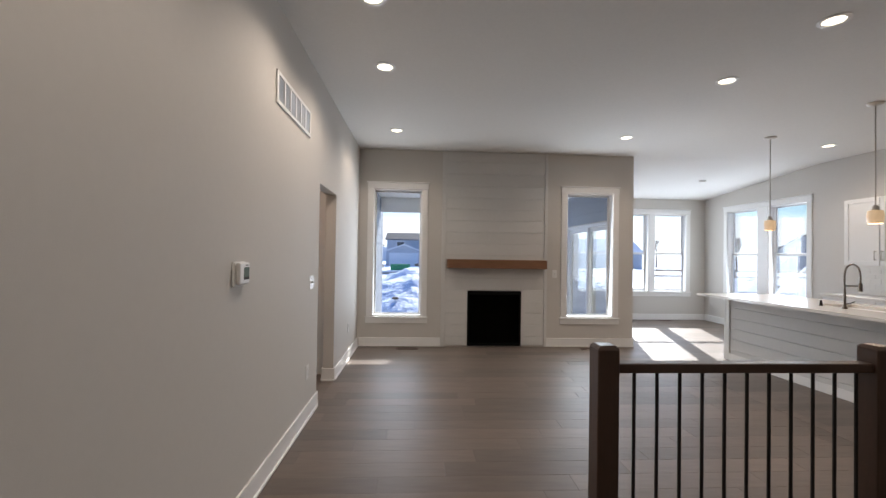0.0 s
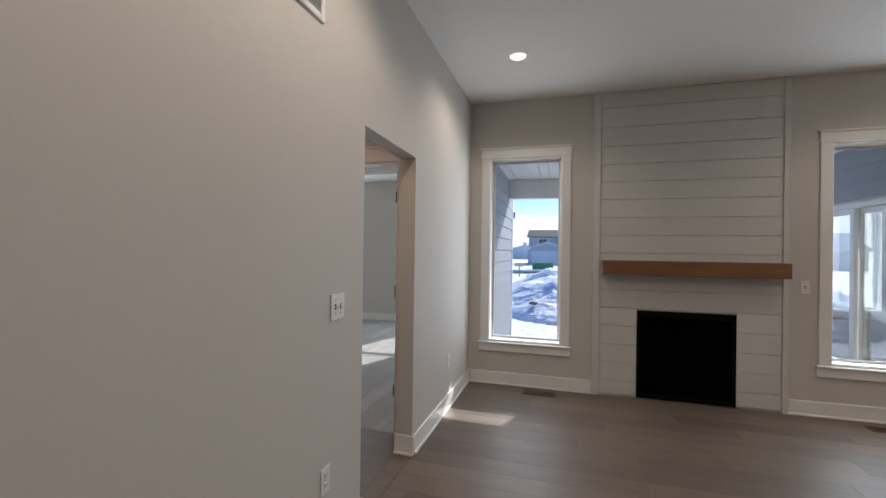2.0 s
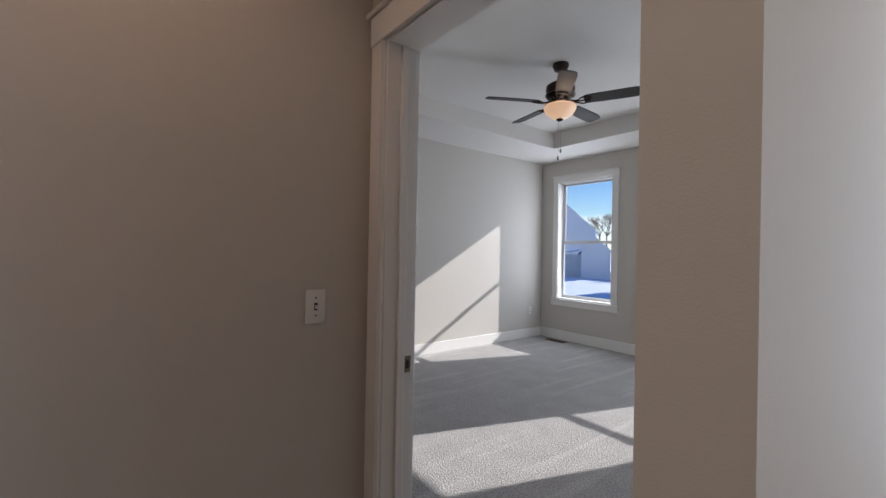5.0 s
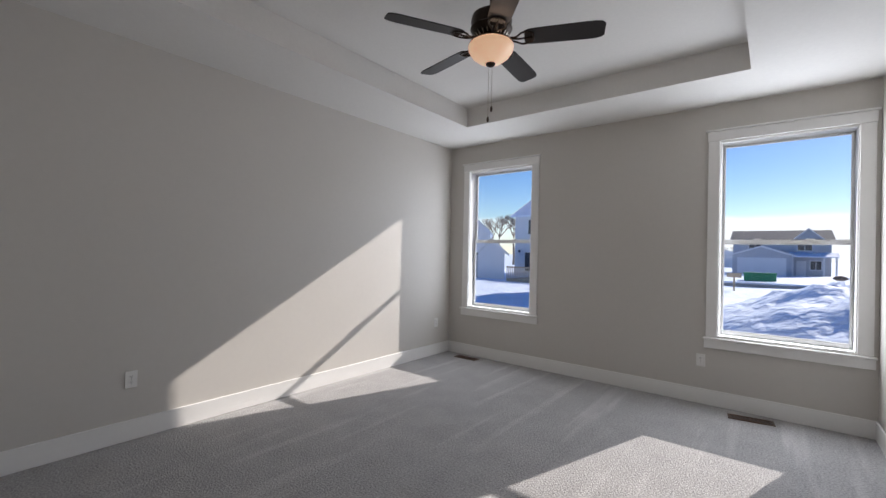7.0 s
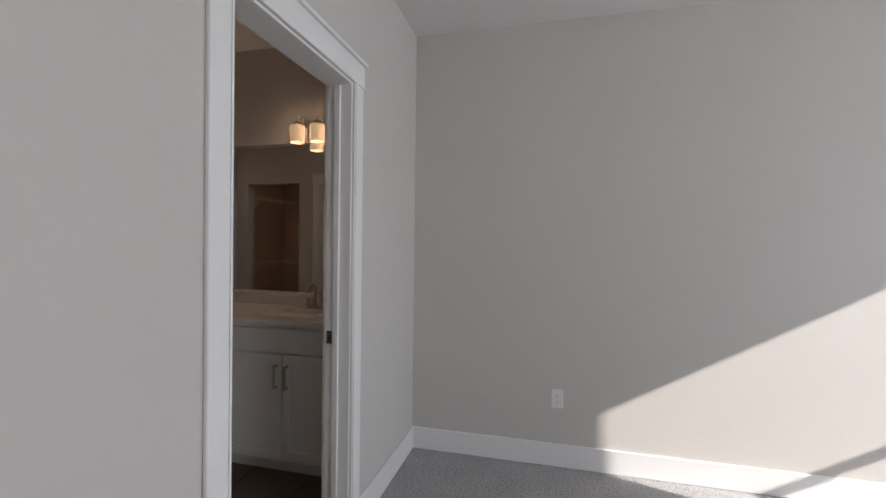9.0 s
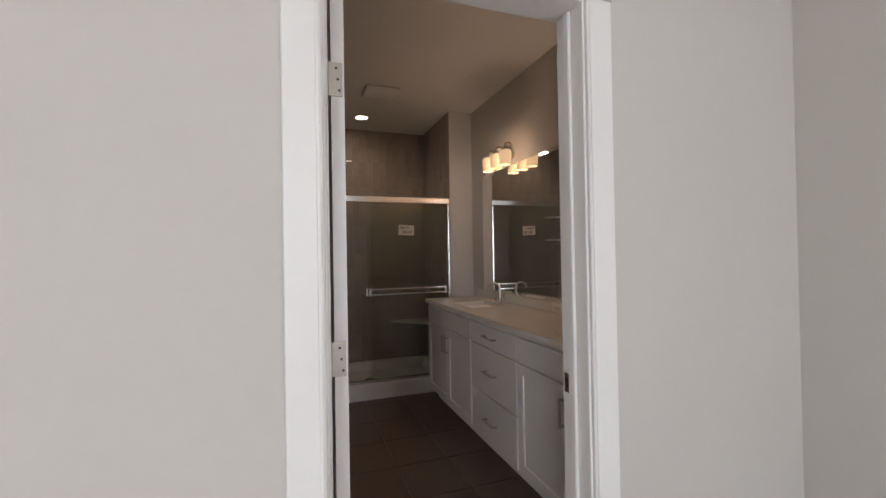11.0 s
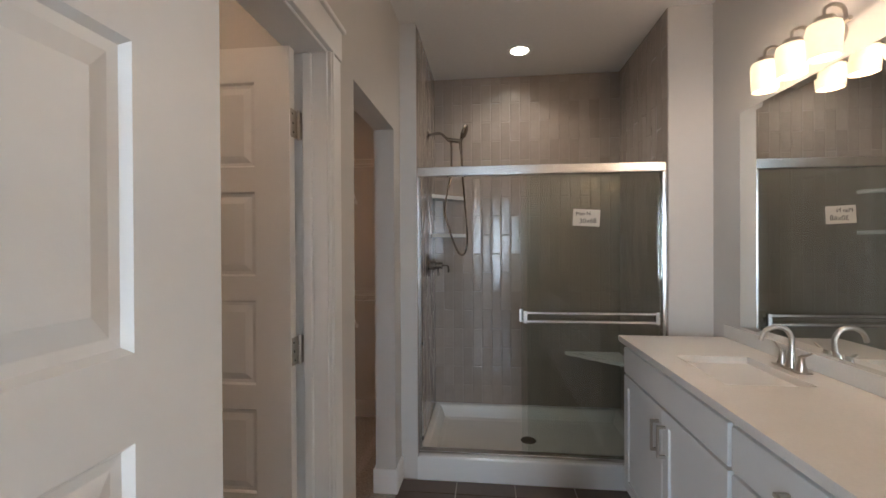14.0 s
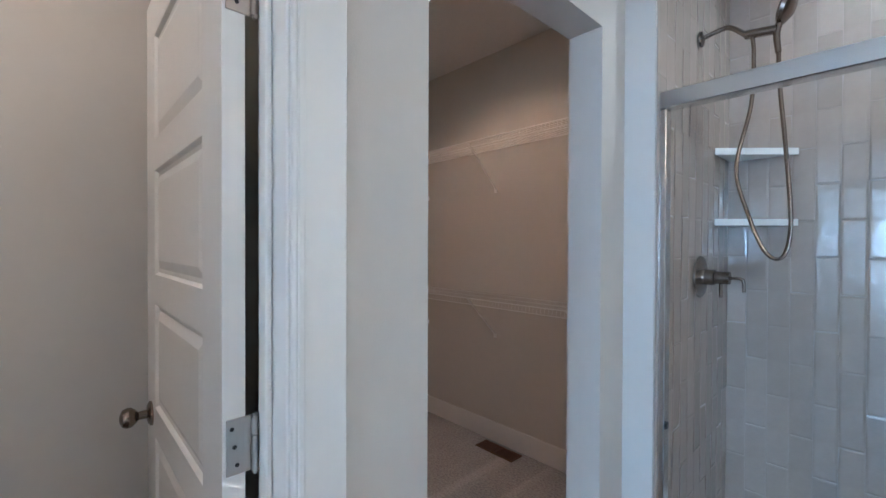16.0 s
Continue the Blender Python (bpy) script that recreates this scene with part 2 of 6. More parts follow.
SIDE_G = mat("grey_siding", (0.44, 0.46, 0.50), 0.6, var=0.04, fine=0.02, bump=0)
ROOF = mat("asphalt_shingle", (0.10, 0.095, 0.10), 0.9, var=0.15, fine=0.15, fscale=10, bump=0.3, bscale=10)
BARK = mat("grey_bark", (0.27, 0.22, 0.18), 0.9, var=0.2, vscale=3, fine=0.1, bump=0.3, bscale=20)
GREEN = mat("green_steel", (0.02, 0.22, 0.10), 0.5, bump=0)
LUMBER = mat("pale_lumber", (0.42, 0.34, 0.24), 0.8, bump=0.1)
CONCRETE = mat("grey_concrete", (0.36, 0.35, 0.33), 0.85, var=0.1, fine=0.08, bump=0.2)
TOWERB = mat("blue_tank_band", (0.02, 0.05, 0.30), 0.5, bump=0)
DARKPANE = mat("dark_house_window", (0.03, 0.04, 0.055), 0.08, bump=0)


# ---- mesh helpers ----
def thing(name, place=(0, 0, 0), label="", category="", group="", kind=""):
    ob = new(name)
    ob.empty_display_size = 0.1
    ob.matrix_world = layout["origin"] @ (place if isinstance(place, Matrix) else Matrix.Translation(place))
    return tagged(ob, label, category, group, kind)


def link_mesh(name, bm, material, smooth=False):
    me = bpy.data.meshes.new(name)
    bm.to_mesh(me)
    bm.free()
    for one in material if isinstance(material, (list, tuple)) else [material]:
        me.materials.append(one)
    if smooth:
        me.shade_smooth()
        me.set_sharp_from_angle(angle=radians(38))
    return me


def part(name, bm, material, parent, label="", smooth=False, at=None):
    """One mesh under a thing, in the thing's own coordinates."""
    ob = new(name, link_mesh(name, bm, material, smooth))
    ob.parent = parent
    if at is not None:
        ob.matrix_basis = at if isinstance(at, Matrix) else Matrix.Translation(at)
    return tagged(ob, label)


def whole(name, bm, material, label="", category="", group="", kind="", smooth=False, at=None):
    ob = new(name, link_mesh(name, bm, material, smooth))
    at = Matrix.Identity(4) if at is None else at
    ob.matrix_basis = layout["origin"] @ (at if isinstance(at, Matrix) else Matrix.Translation(at))
    return tagged(ob, label, category, group, kind)


def box(x0, x1, y0, y1, z0, z1, bevel=0.0, seg=1, bm=None):
    one = bmesh.new()
    bmesh.ops.create_cube(one, size=1)
    for v in one.verts:
        v.co = ((x0 + x1) / 2 + v.co.x * (x1 - x0), (y0 + y1) / 2 + v.co.y * (y1 - y0), (z0 + z1) / 2 + v.co.z * (z1 - z0))
    if bevel:
        bmesh.ops.bevel(one, geom=one.edges[:], offset=bevel, segments=seg, profile=0.5, affect="EDGES")
    return joined(bm, one)


def joined(bm, one):
    if bm is None:
        return one
    me = bpy.data.meshes.new("join")
    one.to_mesh(me)
    one.free()
    bm.from_mesh(me)
    bpy.data.meshes.remove(me)
    return bm


def lathe(profile, n=24, m=None, bm=None):
    """Turns (radius, height) pairs about z; m then moves the result."""
    one = bmesh.new()
    rings = []
    for r, z in profile:
        rings.append([one.verts.new((r * math.cos(2 * math.pi * i / n), r * math.sin(2 * math.pi * i / n), z)) for i in range(n)] if r > 1e-6 else [one.verts.new((0, 0, z))])
    for a, b in zip(rings, rings[1:]):
        for i in range(n):
            j = (i + 1) % n
            if len(a) > 1 and len(b) > 1:
                one.faces.new((a[i], a[j], b[j], b[i]))
            elif len(a) > 1:
                one.faces.new((a[i], a[j], b[0]))
            elif len(b) > 1:
                one.faces.new((a[0], b[j], b[i]))
    bmesh.ops.recalc_face_normals(one, faces=one.faces)
    if m is not None:
        one.transform(m)
    return joined(bm, one)


def tube(points, r, n=10, bm=None, taper=None):
    """A round rod along a line of points, closed at its ends."""
    one = bmesh.new()
    pts = [Vector(p) for p in points]
    rings = []
    side = None
    for i, p in enumerate(pts):
        d = (pts[min(i + 1, len(pts) - 1)] - pts[max(i - 1, 0)]).normalized()
        if side is None:
            side = d.orthogonal().normalized()
        side = (side - d * side.dot(d)).normalized()
        up = d.cross(side)
        rr = r if taper is None else r + (taper - r) * i / (len(pts) - 1)
        rings.append([one.verts.new(p + (side * math.cos(2 * math.pi * k / n) + up * math.sin(2 * math.pi * k / n)) * rr) for k in range(n)])
    for a, b in zip(rings, rings[1:]):
        for k in range(n):
            one.faces.new((a[k], a[(k + 1) % n], b[(k + 1) % n], b[k]))
    one.faces.new(rings[0][::-1])
    one.faces.new(rings[-1])
    bmesh.ops.recalc_face_normals(one, faces=one.faces)
    return joined(bm, one)


def prism(outline, depth, m=None, bm=None):
    """An outline in x and z, drawn out along y from 0 to depth."""
    one = bmesh.new()
    a = [one.verts.new((x, 0, z)) for x, z in outline]
    b = [one.verts.new((x, depth, z)) for x, z in outline]
    one.faces.new(a)
    one.faces.new(b[::-1])
    for i in range(len(a)):
        j = (i + 1) % len(a)
        one.faces.new((a[i], b[i], b[j], a[j]))
    bmesh.ops.recalc_face_normals(one, faces=one.faces)
    if m is not None:
        one.transform(m)
    return joined(bm, one)


def smooth_line(points, steps=6):
    """A rounder line through the given points."""
    p = [Vector(q) for q in points]
    p = [2 * p[0] - p[1], *p, 2 * p[-1] - p[-2]]
    out = []
    for i in range(1, len(p) - 2):
        for s in range(steps):
            t = s / steps
            out.append(0.5 * (2 * p[i] + (p[i + 1] - p[i - 1]) * t + (2 * p[i - 1] - 5 * p[i] + 4 * p[i + 1] - p[i + 2]) * t * t + (3 * p[i] - p[i - 1] - 3 * p[i + 1] + p[i + 2]) * t ** 3))
    return [*out, p[-2]]


def facing(d, place):
    """The local frame of a thing on a wall: x along the wall to the right of one who faces it, y into the wall."""
    turn = {"N": 0, "W": 90, "S": 180, "E": -90}[d]
    return pose(*place, 0, 0, turn)


# ---- walls, floors, ceilings ----
def panel_mesh(axis, p0, p1, a0, a1, z0, z1, holes=()):
    """A flat panel with square holes through it; axis is the one that it is thin along."""
    clip = lambda v, lo, hi: min(max(v, lo), hi)
    A = sorted({a0, a1, *[clip(h[i], a0, a1) for h in holes for i in (0, 1)]})
    Z = sorted({z0, z1, *[clip(h[i], z0, z1) for h in holes for i in (2, 3)]})

    def solid(i, j):
        if not (0 <= i < len(A) - 1 and 0 <= j < len(Z) - 1):
            return False
        a, z = (A[i] + A[i + 1]) / 2, (Z[j] + Z[j + 1]) / 2
        return not any(h[0] < a < h[1] and h[2] < z < h[3] for h in holes)

    bm = bmesh.new()
    place = {"x": lambda p, a, z: (p, a, z), "y": lambda p, a, z: (a, p, z), "z": lambda p, a, z: (a, z, p)}[axis]

    def quad(*vs):
        bm.faces.new([bm.verts.new(place(*v)) for v in vs])

    for i in range(len(A) - 1):
        for j in range(len(Z) - 1):
            if not solid(i, j):
                continue
            l, r, b, t = A[i], A[i + 1], Z[j], Z[j + 1]
            for p in (p0, p1):
                quad((p, l, b), (p, r, b), (p, r, t), (p, l, t))
            if not solid(i - 1, j):
                quad((p0, l, b), (p1, l, b), (p1, l, t), (p0, l, t))
            if not solid(i + 1, j):
                quad((p0, r, b), (p1, r, b), (p1, r, t), (p0, r, t))
            if not solid(i, j - 1):
                quad((p0, l, b), (p1, l, b), (p1, r, b), (p0, r, b))
            if not solid(i, j + 1):
                quad((p0, l, t), (p1, l, t), (p1, r, t), (p0, r, t))
    bmesh.ops.remove_doubles(bm, verts=bm.verts, dist=1e-5)
    bmesh.ops.recalc_face_normals(bm, faces=bm.faces)
    return bm


def wall(name, axis, p0, p1, a0, a1, z0, z1, holes=(), material=None, label="greige painted drywall wall"):
    return whole(name, panel_mesh(axis, p0, p1, a0, a1, z0, z1, holes), material or WALL, label, "wall", kind="structure")


H, HB = 3.015, 2.785          # great room, bedroom wing
# great room and dining corner
wall("wall_hall", "x", -1.035, -0.92, -2.5, 6.35, 0, H, [(3.85, 4.616, -1, 2.055)])
wall("wall_fireplace", "y", 6.35, 6.52, -1.035, 3.39, -0.3, H, [(-0.70, 0.045, 0.46, 2.405), (2.315, 3.06, 0.46, 2.405), (0.765, 1.60, 0.012, 0.86)])
wall("wall_dining_west", "x", 3.23, 3.39, 6.52, 9.36, -0.3, H, [(6.88, 8.80, 0.02, 2.03)])
wall("wall_dining_north", "y", 9.2, 9.36, 3.39, 6.76, -0.3, H, [(3.60, 6.15, 0.64, 2.42)])
wall("wall_kitchen_east", "x", 6.6, 6.76, -2.5, 9.2, -0.3, H, [(6.65, 8.50, 0.64, 2.42)])
wall("wall_south", "y", -2.6, -2.5, -1.035, 6.76, 0, H)
# bedroom
wall("wall_bedroom_north", "y", 9.59, 9.755, -5.35, -0.87, -0.3, 3.2, [(-4.875, -3.962, 0.635, 2.44), (-2.077, -1.152, 0.635, 2.44)])
wall("wall_bedroom_east", "x", -1.035, -0.87, 6.52, 9.59, -0.3, 3.2)
wall("wall_bedroom_east_inner", "x", -1.035, -0.925, 5.00, 6.35, 3.016, 3.2)
wall("wall_bedroom_west", "x", -5.35, -5.19, 5.00, 9.59, -0.3, 3.2)
wall("wall_bedroom_south", "y", 4.88, 5.00, -5.35, -1.035, 0, 3.2, [(-2.085, -1.15, -1, 2.105), (-4.252, -3.475, -1, 2.125)])
# vestibule
wall("wall_vestibule_west", "x", -2.30, -2.19, 2.9, 4.88, 0, HB)
wall("wall_vestibule_south", "y", 2.9, 3.0, -2.19, -1.035, 0, HB)
# bathroom, toilet room, closet
layout["origin"] = BATH_WING
wall("wall_bath_west", "x", -5.22, -5.10, 1.1, 4.95, 0, 2.82)
wall("wall_bath_east", "x", -3.286, -3.17, 2.16, 4.95, 0, 2.82, [(3.315, 4.085, -1, 2.10), (2.325, 3.048, -1, 2.105)])
wall("wall_shower_east", "x", -3.386, -3.17, 1.27, 2.16, 0, 2.82)
wall("wall_shower_west", "x", -5.10, -4.86, 1.27, 2.16, 0, 2.82)
wall("wall_shower_back", "y", 1.15, 1.27, -5.10, -3.17, 0, 2.82)
wall("wall_toilet_room_south", "y", 3.14, 3.25, -3.17, -2.25, 0, 2.82)
wall("wall_closet_south", "y", 1.15, 1.27, -3.17, -0.98, 0, 2.82)
wall("wall_closet_east", "x", -1.02, -0.93, 1.27, 2.98, 0, 2.82)
layout["origin"] = HOUSE


def slab(name, corners, z0, z1, material, label, category):
    (x0, y0), (x1, y1) = corners
    return whole(name, box(x0, x1, y0, y1, z0, z1), material, label, category, kind="structure")


slab("ceiling_great_room", ((-1.035, -2.6), (6.76, 6.40)), H, H + 0.12, CEIL, "white painted drywall ceiling", "ceiling")
dining_ceiling = prism([(6.40, H), (9.36, 2.745), (9.36, 2.90), (6.40, H + 0.12)], 3.53, Matrix(((0, 1, 0, 3.23), (1, 0, 0, 0), (0, 0, 1, 0), (0, 0, 0, 1))))
whole("ceiling_dining", dining_ceiling, CEIL, "white painted drywall ceiling that slopes down gently", "ceiling", kind="structure")
slab("ceiling_vestibule", ((-2.30, 2.9), (-1.035, 4.88)), HB, HB + 0.1, CEIL, "white painted drywall ceiling", "ceiling")
layout["origin"] = BATH_WING
slab("ceiling_bath", ((-5.22, 1.15), (-2.2, 4.95)), 2.80, 2.9, CEIL, "white painted bathroom ceiling", "ceiling")
slab("ceiling_closet", ((-2.2, 1.15), (-0.93, 2.98)), 2.80, 2.9, CEIL, "white painted closet ceiling", "ceiling")
layout["origin"] = HOUSE
# tray ceiling: a flat border round a raised middle
tray = bmesh.new()
TX0, TX1, TY0, TY1, TZ = -4.42, -1.83, 5.75, 8.85, 2.995
for a in ((-5.19, TX0, 5.00, 9.59), (TX1, -1.035, 5.00, 9.59), (TX0, TX1, 5.00, TY0), (TX0, TX1, TY1, 9.59)):
    box(*a, HB, 3.09, bm=tray)
box(TX0, TX1, TY0, TY1, TZ, 3.09, bm=tray)
whole("ceiling_bedroom", tray, CEIL, "white tray ceiling with a raised middle", "ceiling", kind="structure")

slab("floor_bedroom", ((-5.19, 5.00), (-1.035, 9.59)), -0.2, 0.0, CARPET, "pale grey cut pile carpet with vacuum marks", "carpet")
slab("floor_bedroom_threshold", ((-2.10, 4.89), (-1.15, 5.00)), -0.2, 0.0, CARPET, "pale grey carpet in the doorway", "carpet")
layout["origin"] = BATH_WING
slab("floor_closet", ((-3.286, 1.27), (-1.02, 2.97)), -0.2, 0.0, CARPET, "grey closet carpet", "carpet")
slab("floor_bath_base", ((-5.10, 1.27), (-2.25, 5.07)), -0.2, -0.008, GROUT, "tan grout bed under floor tiles", "floor")
layout["origin"] = HOUSE
slab("floor_base", ((-2.19, -2.5), (6.6, 6.40)), -0.2, -0.012, PLANK, "subfloor under the planks", "floor")
slab("floor_dining_base", ((3.30, 6.40), (6.6, 9.2)), -0.2, -0.012, PLANK, "subfloor under the dining planks", "floor")


# ---- windows ----
def casing_board(x0, x1, z0, z1, proud=0.018):
    return box(x0, x1, -proud, 0, z0, z1, 0.002)


def window_unit(name, d, place, width, z0, z1, thick, kind="hung", label="", columns=1, mullion=0.0):
    """A cased window. Local: x along the wall from the opening's middle, y out through the wall; z0 and z1 are the opening."""
    w = thing(name, facing(d, place), label, "window", kind="structure")
    half = width / 2
    cw = 0.088
    # interior casing
    for s in (-1, 1):
        a, b = sorted((s * (half - 0.004), s * (half + cw)))
        part("casing_side", casing_board(a, b, z0 - 0.004, z1 + 0.004), TRIM, w)
    head = casing_board(-half - cw - 0.006, half + cw + 0.006, z1 + 0.006, z1 + 0.094, 0.021)
    box(-half - cw - 0.022, half + cw + 0.022, -0.034, 0, z1 + 0.096, z1 + 0.112, 0.003, bm=head)
    part("casing_head", head, TRIM, w, "flat head casing with a thin cap")
    stool = box(-half - cw - 0.02, half + cw + 0.02, -0.040, 0, z0 - 0.024, z0 - 0.006, 0.004)
    box(-half - cw - 0.012, half + cw + 0.012, -0.02, 0, z0 - 0.105, z0 - 0.026, 0.002, bm=stool)
    part("window_sill", stool, TRIM, w, "white sill board with a flat apron")
    # jamb lining through the wall
    lining = bmesh.new()
    for a in ((-half, -half + 0.014, z0, z1), (half - 0.014, half, z0, z1)):
        box(a[0], a[1], 0.001, thick - 0.07, a[2] + 0.001, a[3] - 0.001, bm=lining)
    box(-half + 0.015, half - 0.015, 0.001, thick - 0.07, z1 - 0.014, z1 - 0.001, bm=lining)
    box(-half + 0.015, half - 0.015, 0.001, thick - 0.07, z0 + 0.001, z0 + 0.016, bm=lining)
    part("jamb_lining", lining, TRIM, w)
    pitch = (width + mullion) / columns
    for c in range(columns):
        l = -half + c * pitch
        r = l + pitch - mullion
        if c:
            part("mullion_post", box(l - mullion, l, 0.002, thick - 0.001, z0 + 0.001, z1 - 0.001, 0.002), TRIM, w)
            part("mullion_casing", casing_board(l - mullion + 0.02, l - 0.02, z0 - 0.004, z1 + 0.004), TRIM, w)
        yf0, yf1 = thick - 0.068, thick - 0.002
        frame_bm = bmesh.new()
        t = 0.015
        box(l + 0.002, l + t, yf0, yf1, z0 + 0.003, z1 - 0.003, 0.003, bm=frame_bm)
        box(r - t, r - 0.002, yf0, yf1, z0 + 0.003, z1 - 0.003, 0.003, bm=frame_bm)
        box(l + t, r - t, yf0, yf1, z1 - t, z1 - 0.003, 0.003, bm=frame_bm)
        box(l + t, r - t, yf0, yf1, z0 + 0.003, z0 + t, 0.003, bm=frame_bm)
        part("window_frame", frame_bm, VINYL, w)
        L, R, B, T = l + t, r - t, z0 + t, z1 - t
        zm = (B + T) / 2 - 0.02
        sashes = [("upper_sash", zm - 0.022, T, yf0 + 0.036, 0.024), ("lower_sash", B, zm + 0.022, yf0 + 0.006, 0.024)] if kind == "hung" else [("sash", B, T, yf0 + 0.02, 0.02)]
        for sname, b, tt, y, dep in sashes:
            s = 0.022 if kind == "hung" else 0.022
            sb = bmesh.new()
            box(L + 0.001, L + s, y, y + dep, b + 0.001, tt - 0.001, 0.003, bm=sb)
            box(R - s, R - 0.001, y, y + dep, b + 0.001, tt - 0.001, 0.003, bm=sb)
            box(L + s, R - s, y, y + dep, tt - (0.045 if sname == "lower_sash" else s), tt - 0.001, 0.003, bm=sb)
            box(L + s, R - s, y, y + dep, b + 0.001, b + (0.045 if sname != "sash" else s), 0.003, bm=sb)
            sash = part(sname, sb, VINYL, w)
            pane = part("pane", box(L + s - 0.004, R - s + 0.004, y + dep / 2 - 0.002, y + dep / 2 + 0.002, b + s - 0.004, tt - s + 0.004), GLASS, sash)
            pane.visible_shadow = False
            if sname == "lower_sash":
                for q in (0.3, 0.7):
                    part("sash_lock", box(L + (R - L) * q - 0.03, L + (R - L) * q + 0.03, y - 0.006, y + 0.004, tt - 0.016, tt + 0.008, 0.003), VINYL, sash)
    return w


window_unit("window_1", "N", (-0.3275, 6.35, 0), 0.745, 0.46, 2.405, 0.17, "fixed", "tall fixed window in flat white casing beside the fireplace")
window_unit("window_2", "N", (2.6875, 6.35, 0), 0.745, 0.46, 2.405, 0.17, "fixed", "tall fixed window in flat white casing that looks onto the porch")
window_unit("window_3", "N", (4.875, 9.2, 0), 2.55, 0.64, 2.42, 0.16, "hung", "three white double-hung windows side by side in the dining corner", 3, 0.17)
window_unit("window_4", "E", (6.6, 7.575, 0), 1.85, 0.64, 2.42, 0.16, "hung", "pair of white double-hung windows above the dining floor", 2, 0.27)
window_unit("window_5", "N", (-4.4185, 9.59, 0), 0.913, 0.635, 2.44, 0.165, "hung", "white double-hung bedroom window near the corner")
window_unit("window_6", "N", (-1.6145, 9.59, 0), 0.925, 0.635, 2.44, 0.165, "hung", "white double-hung bedroom window above a floor register")


def sliding_door():
    w = thing("door_patio", facing("W", (3.39, 7.84, 0)), "white sliding glass patio door onto the porch", "door", kind="structure")
    fr = bmesh.new()
    for a in ((-0.96, -0.91, 0.02, 2.03), (0.91, 0.96, 0.02, 2.03), (-0.91, 0.91, 1.97, 2.03), (-0.91, 0.91, 0.02, 0.07)):
        box(a[0], a[1], 0.005, 0.155, a[2] + 0.001, a[3] - 0.001, 0.003, bm=fr)
    part("door_frame", fr, VINYL, w)
    for i, (l, r, y) in enumerate(((-0.91, 0.04, 0.03), (-0.04, 0.91, 0.09))):
        sb = bmesh.new()
        for a in ((l, l + 0.075, 0.072, 1.968), (r - 0.075, r, 0.072, 1.968), (l + 0.075, r - 0.075, 1.90, 1.968), (l + 0.075, r - 0.075, 0.072, 0.17)):
            box(a[0], a[1], y, y + 0.04, a[2], a[3], 0.004, bm=sb)
        s = part("sliding_panel", sb, VINYL, w)
        part("pane", box(l + 0.07, r - 0.07, y + 0.017, y + 0.022, 0.165, 1.905), GLASS, s).visible_shadow = False
    for s in (-1, 1):
        a, b = sorted((s * 0.955, s * 1.045))
        part("casing_side", casing_board(a, b, 0.0, 2.034), TRIM, w)
    part("casing_head", casing_board(-1.06, 1.06, 2.036, 2.14, 0.021), TRIM, w)


sliding_door()


# ---- door frames and doors ----
def door_frame(name, d, place, width, height, thick, label, strike=1, back=True):
    """Local: x along the wall from the opening's middle, y through the wall."""
    w = thing(name, facing(d, place), label, "door frame", kind="structure")
    half = width / 2
    for s in (-1, 1):
        a, b = sorted((s * (half - 0.018), s * (half - 0.001)))
        jb = box(a, b, -0.002, thick + 0.002, 0, height - 0.001, 0.002)
        c, e = sorted((s * (half - 0.030), s * (half - 0.0185)))
        box(c, e, thick * 0.42, thick * 0.42 + 0.032, 0, height - 0.021, 0.003, bm=jb)
        jamb = part("jamb", jb, TRIM, w)
        if s == strike:
            pl = box(*sorted((s * (half - 0.0205), s * (half - 0.018))), thick * 0.72, thick * 0.72 + 0.028, 0.915, 0.975, 0.001)
            part("strike_plate", pl, PEWTER, jamb, "bronze strike plate")
            part("strike_hole", box(*sorted((s * (half - 0.0215), s * (half - 0.0195))), thick * 0.72 + 0.007, thick * 0.72 + 0.021, 0.93, 0.96), SLOT, jamb)
    part("head_jamb", box(-half + 0.019, half - 0.019, -0.002, thick + 0.002, height - 0.019, height - 0.002, 0.002), TRIM, w)
    for y, s in ((0, -1),) + (((thick, 1),) if back else ()):
        q = lambda a: tuple(sorted((y, y + s * a)))
        for e in (-1, 1):
            a, b = sorted((e * (half - 0.012), e * (half + 0.078)))
            cb = box(a, b, *q(0.016), 0, height - 0.012, 0.003)
            c1, c2 = sorted((e * (half - 0.006), e * (half + 0.004)))
            box(c1, c2, *sorted((y + s * 0.0162, y + s * 0.0205)), 0, height - 0.006, 0.0015, bm=cb)
            part("casing_side", cb, TRIM, w)
        hb = box(-half - 0.084, half + 0.084, *q(0.019), height - 0.010, height + 0.094, 0.002)
        box(-half - 0.10, half + 0.10, *q(0.031), height + 0.096, height + 0.112, 0.003, bm=hb)
        part("casing_head", hb, TRIM, w, "flat head casing with a thin cap")
    return w


door_frame("door_bedroom", "N", (-1.6175, 4.88, 0), 0.935, 2.105, 0.12, "white cased doorway from the vestibule to the carpeted bedroom", strike=-1)
door_frame("door_bath", "S", (-3.8635, 5.00, 0), 0.777, 2.125, 0.12, "white cased doorway from the bedroom to the bathroom", strike=1)
layout["origin"] = BATH_WING
door_frame("door_toilet", "E", (-3.286, 3.70, 0), 0.77, 2.10, 0.116, "white cased doorway to the toilet room", strike=0)
layout["origin"] = HOUSE


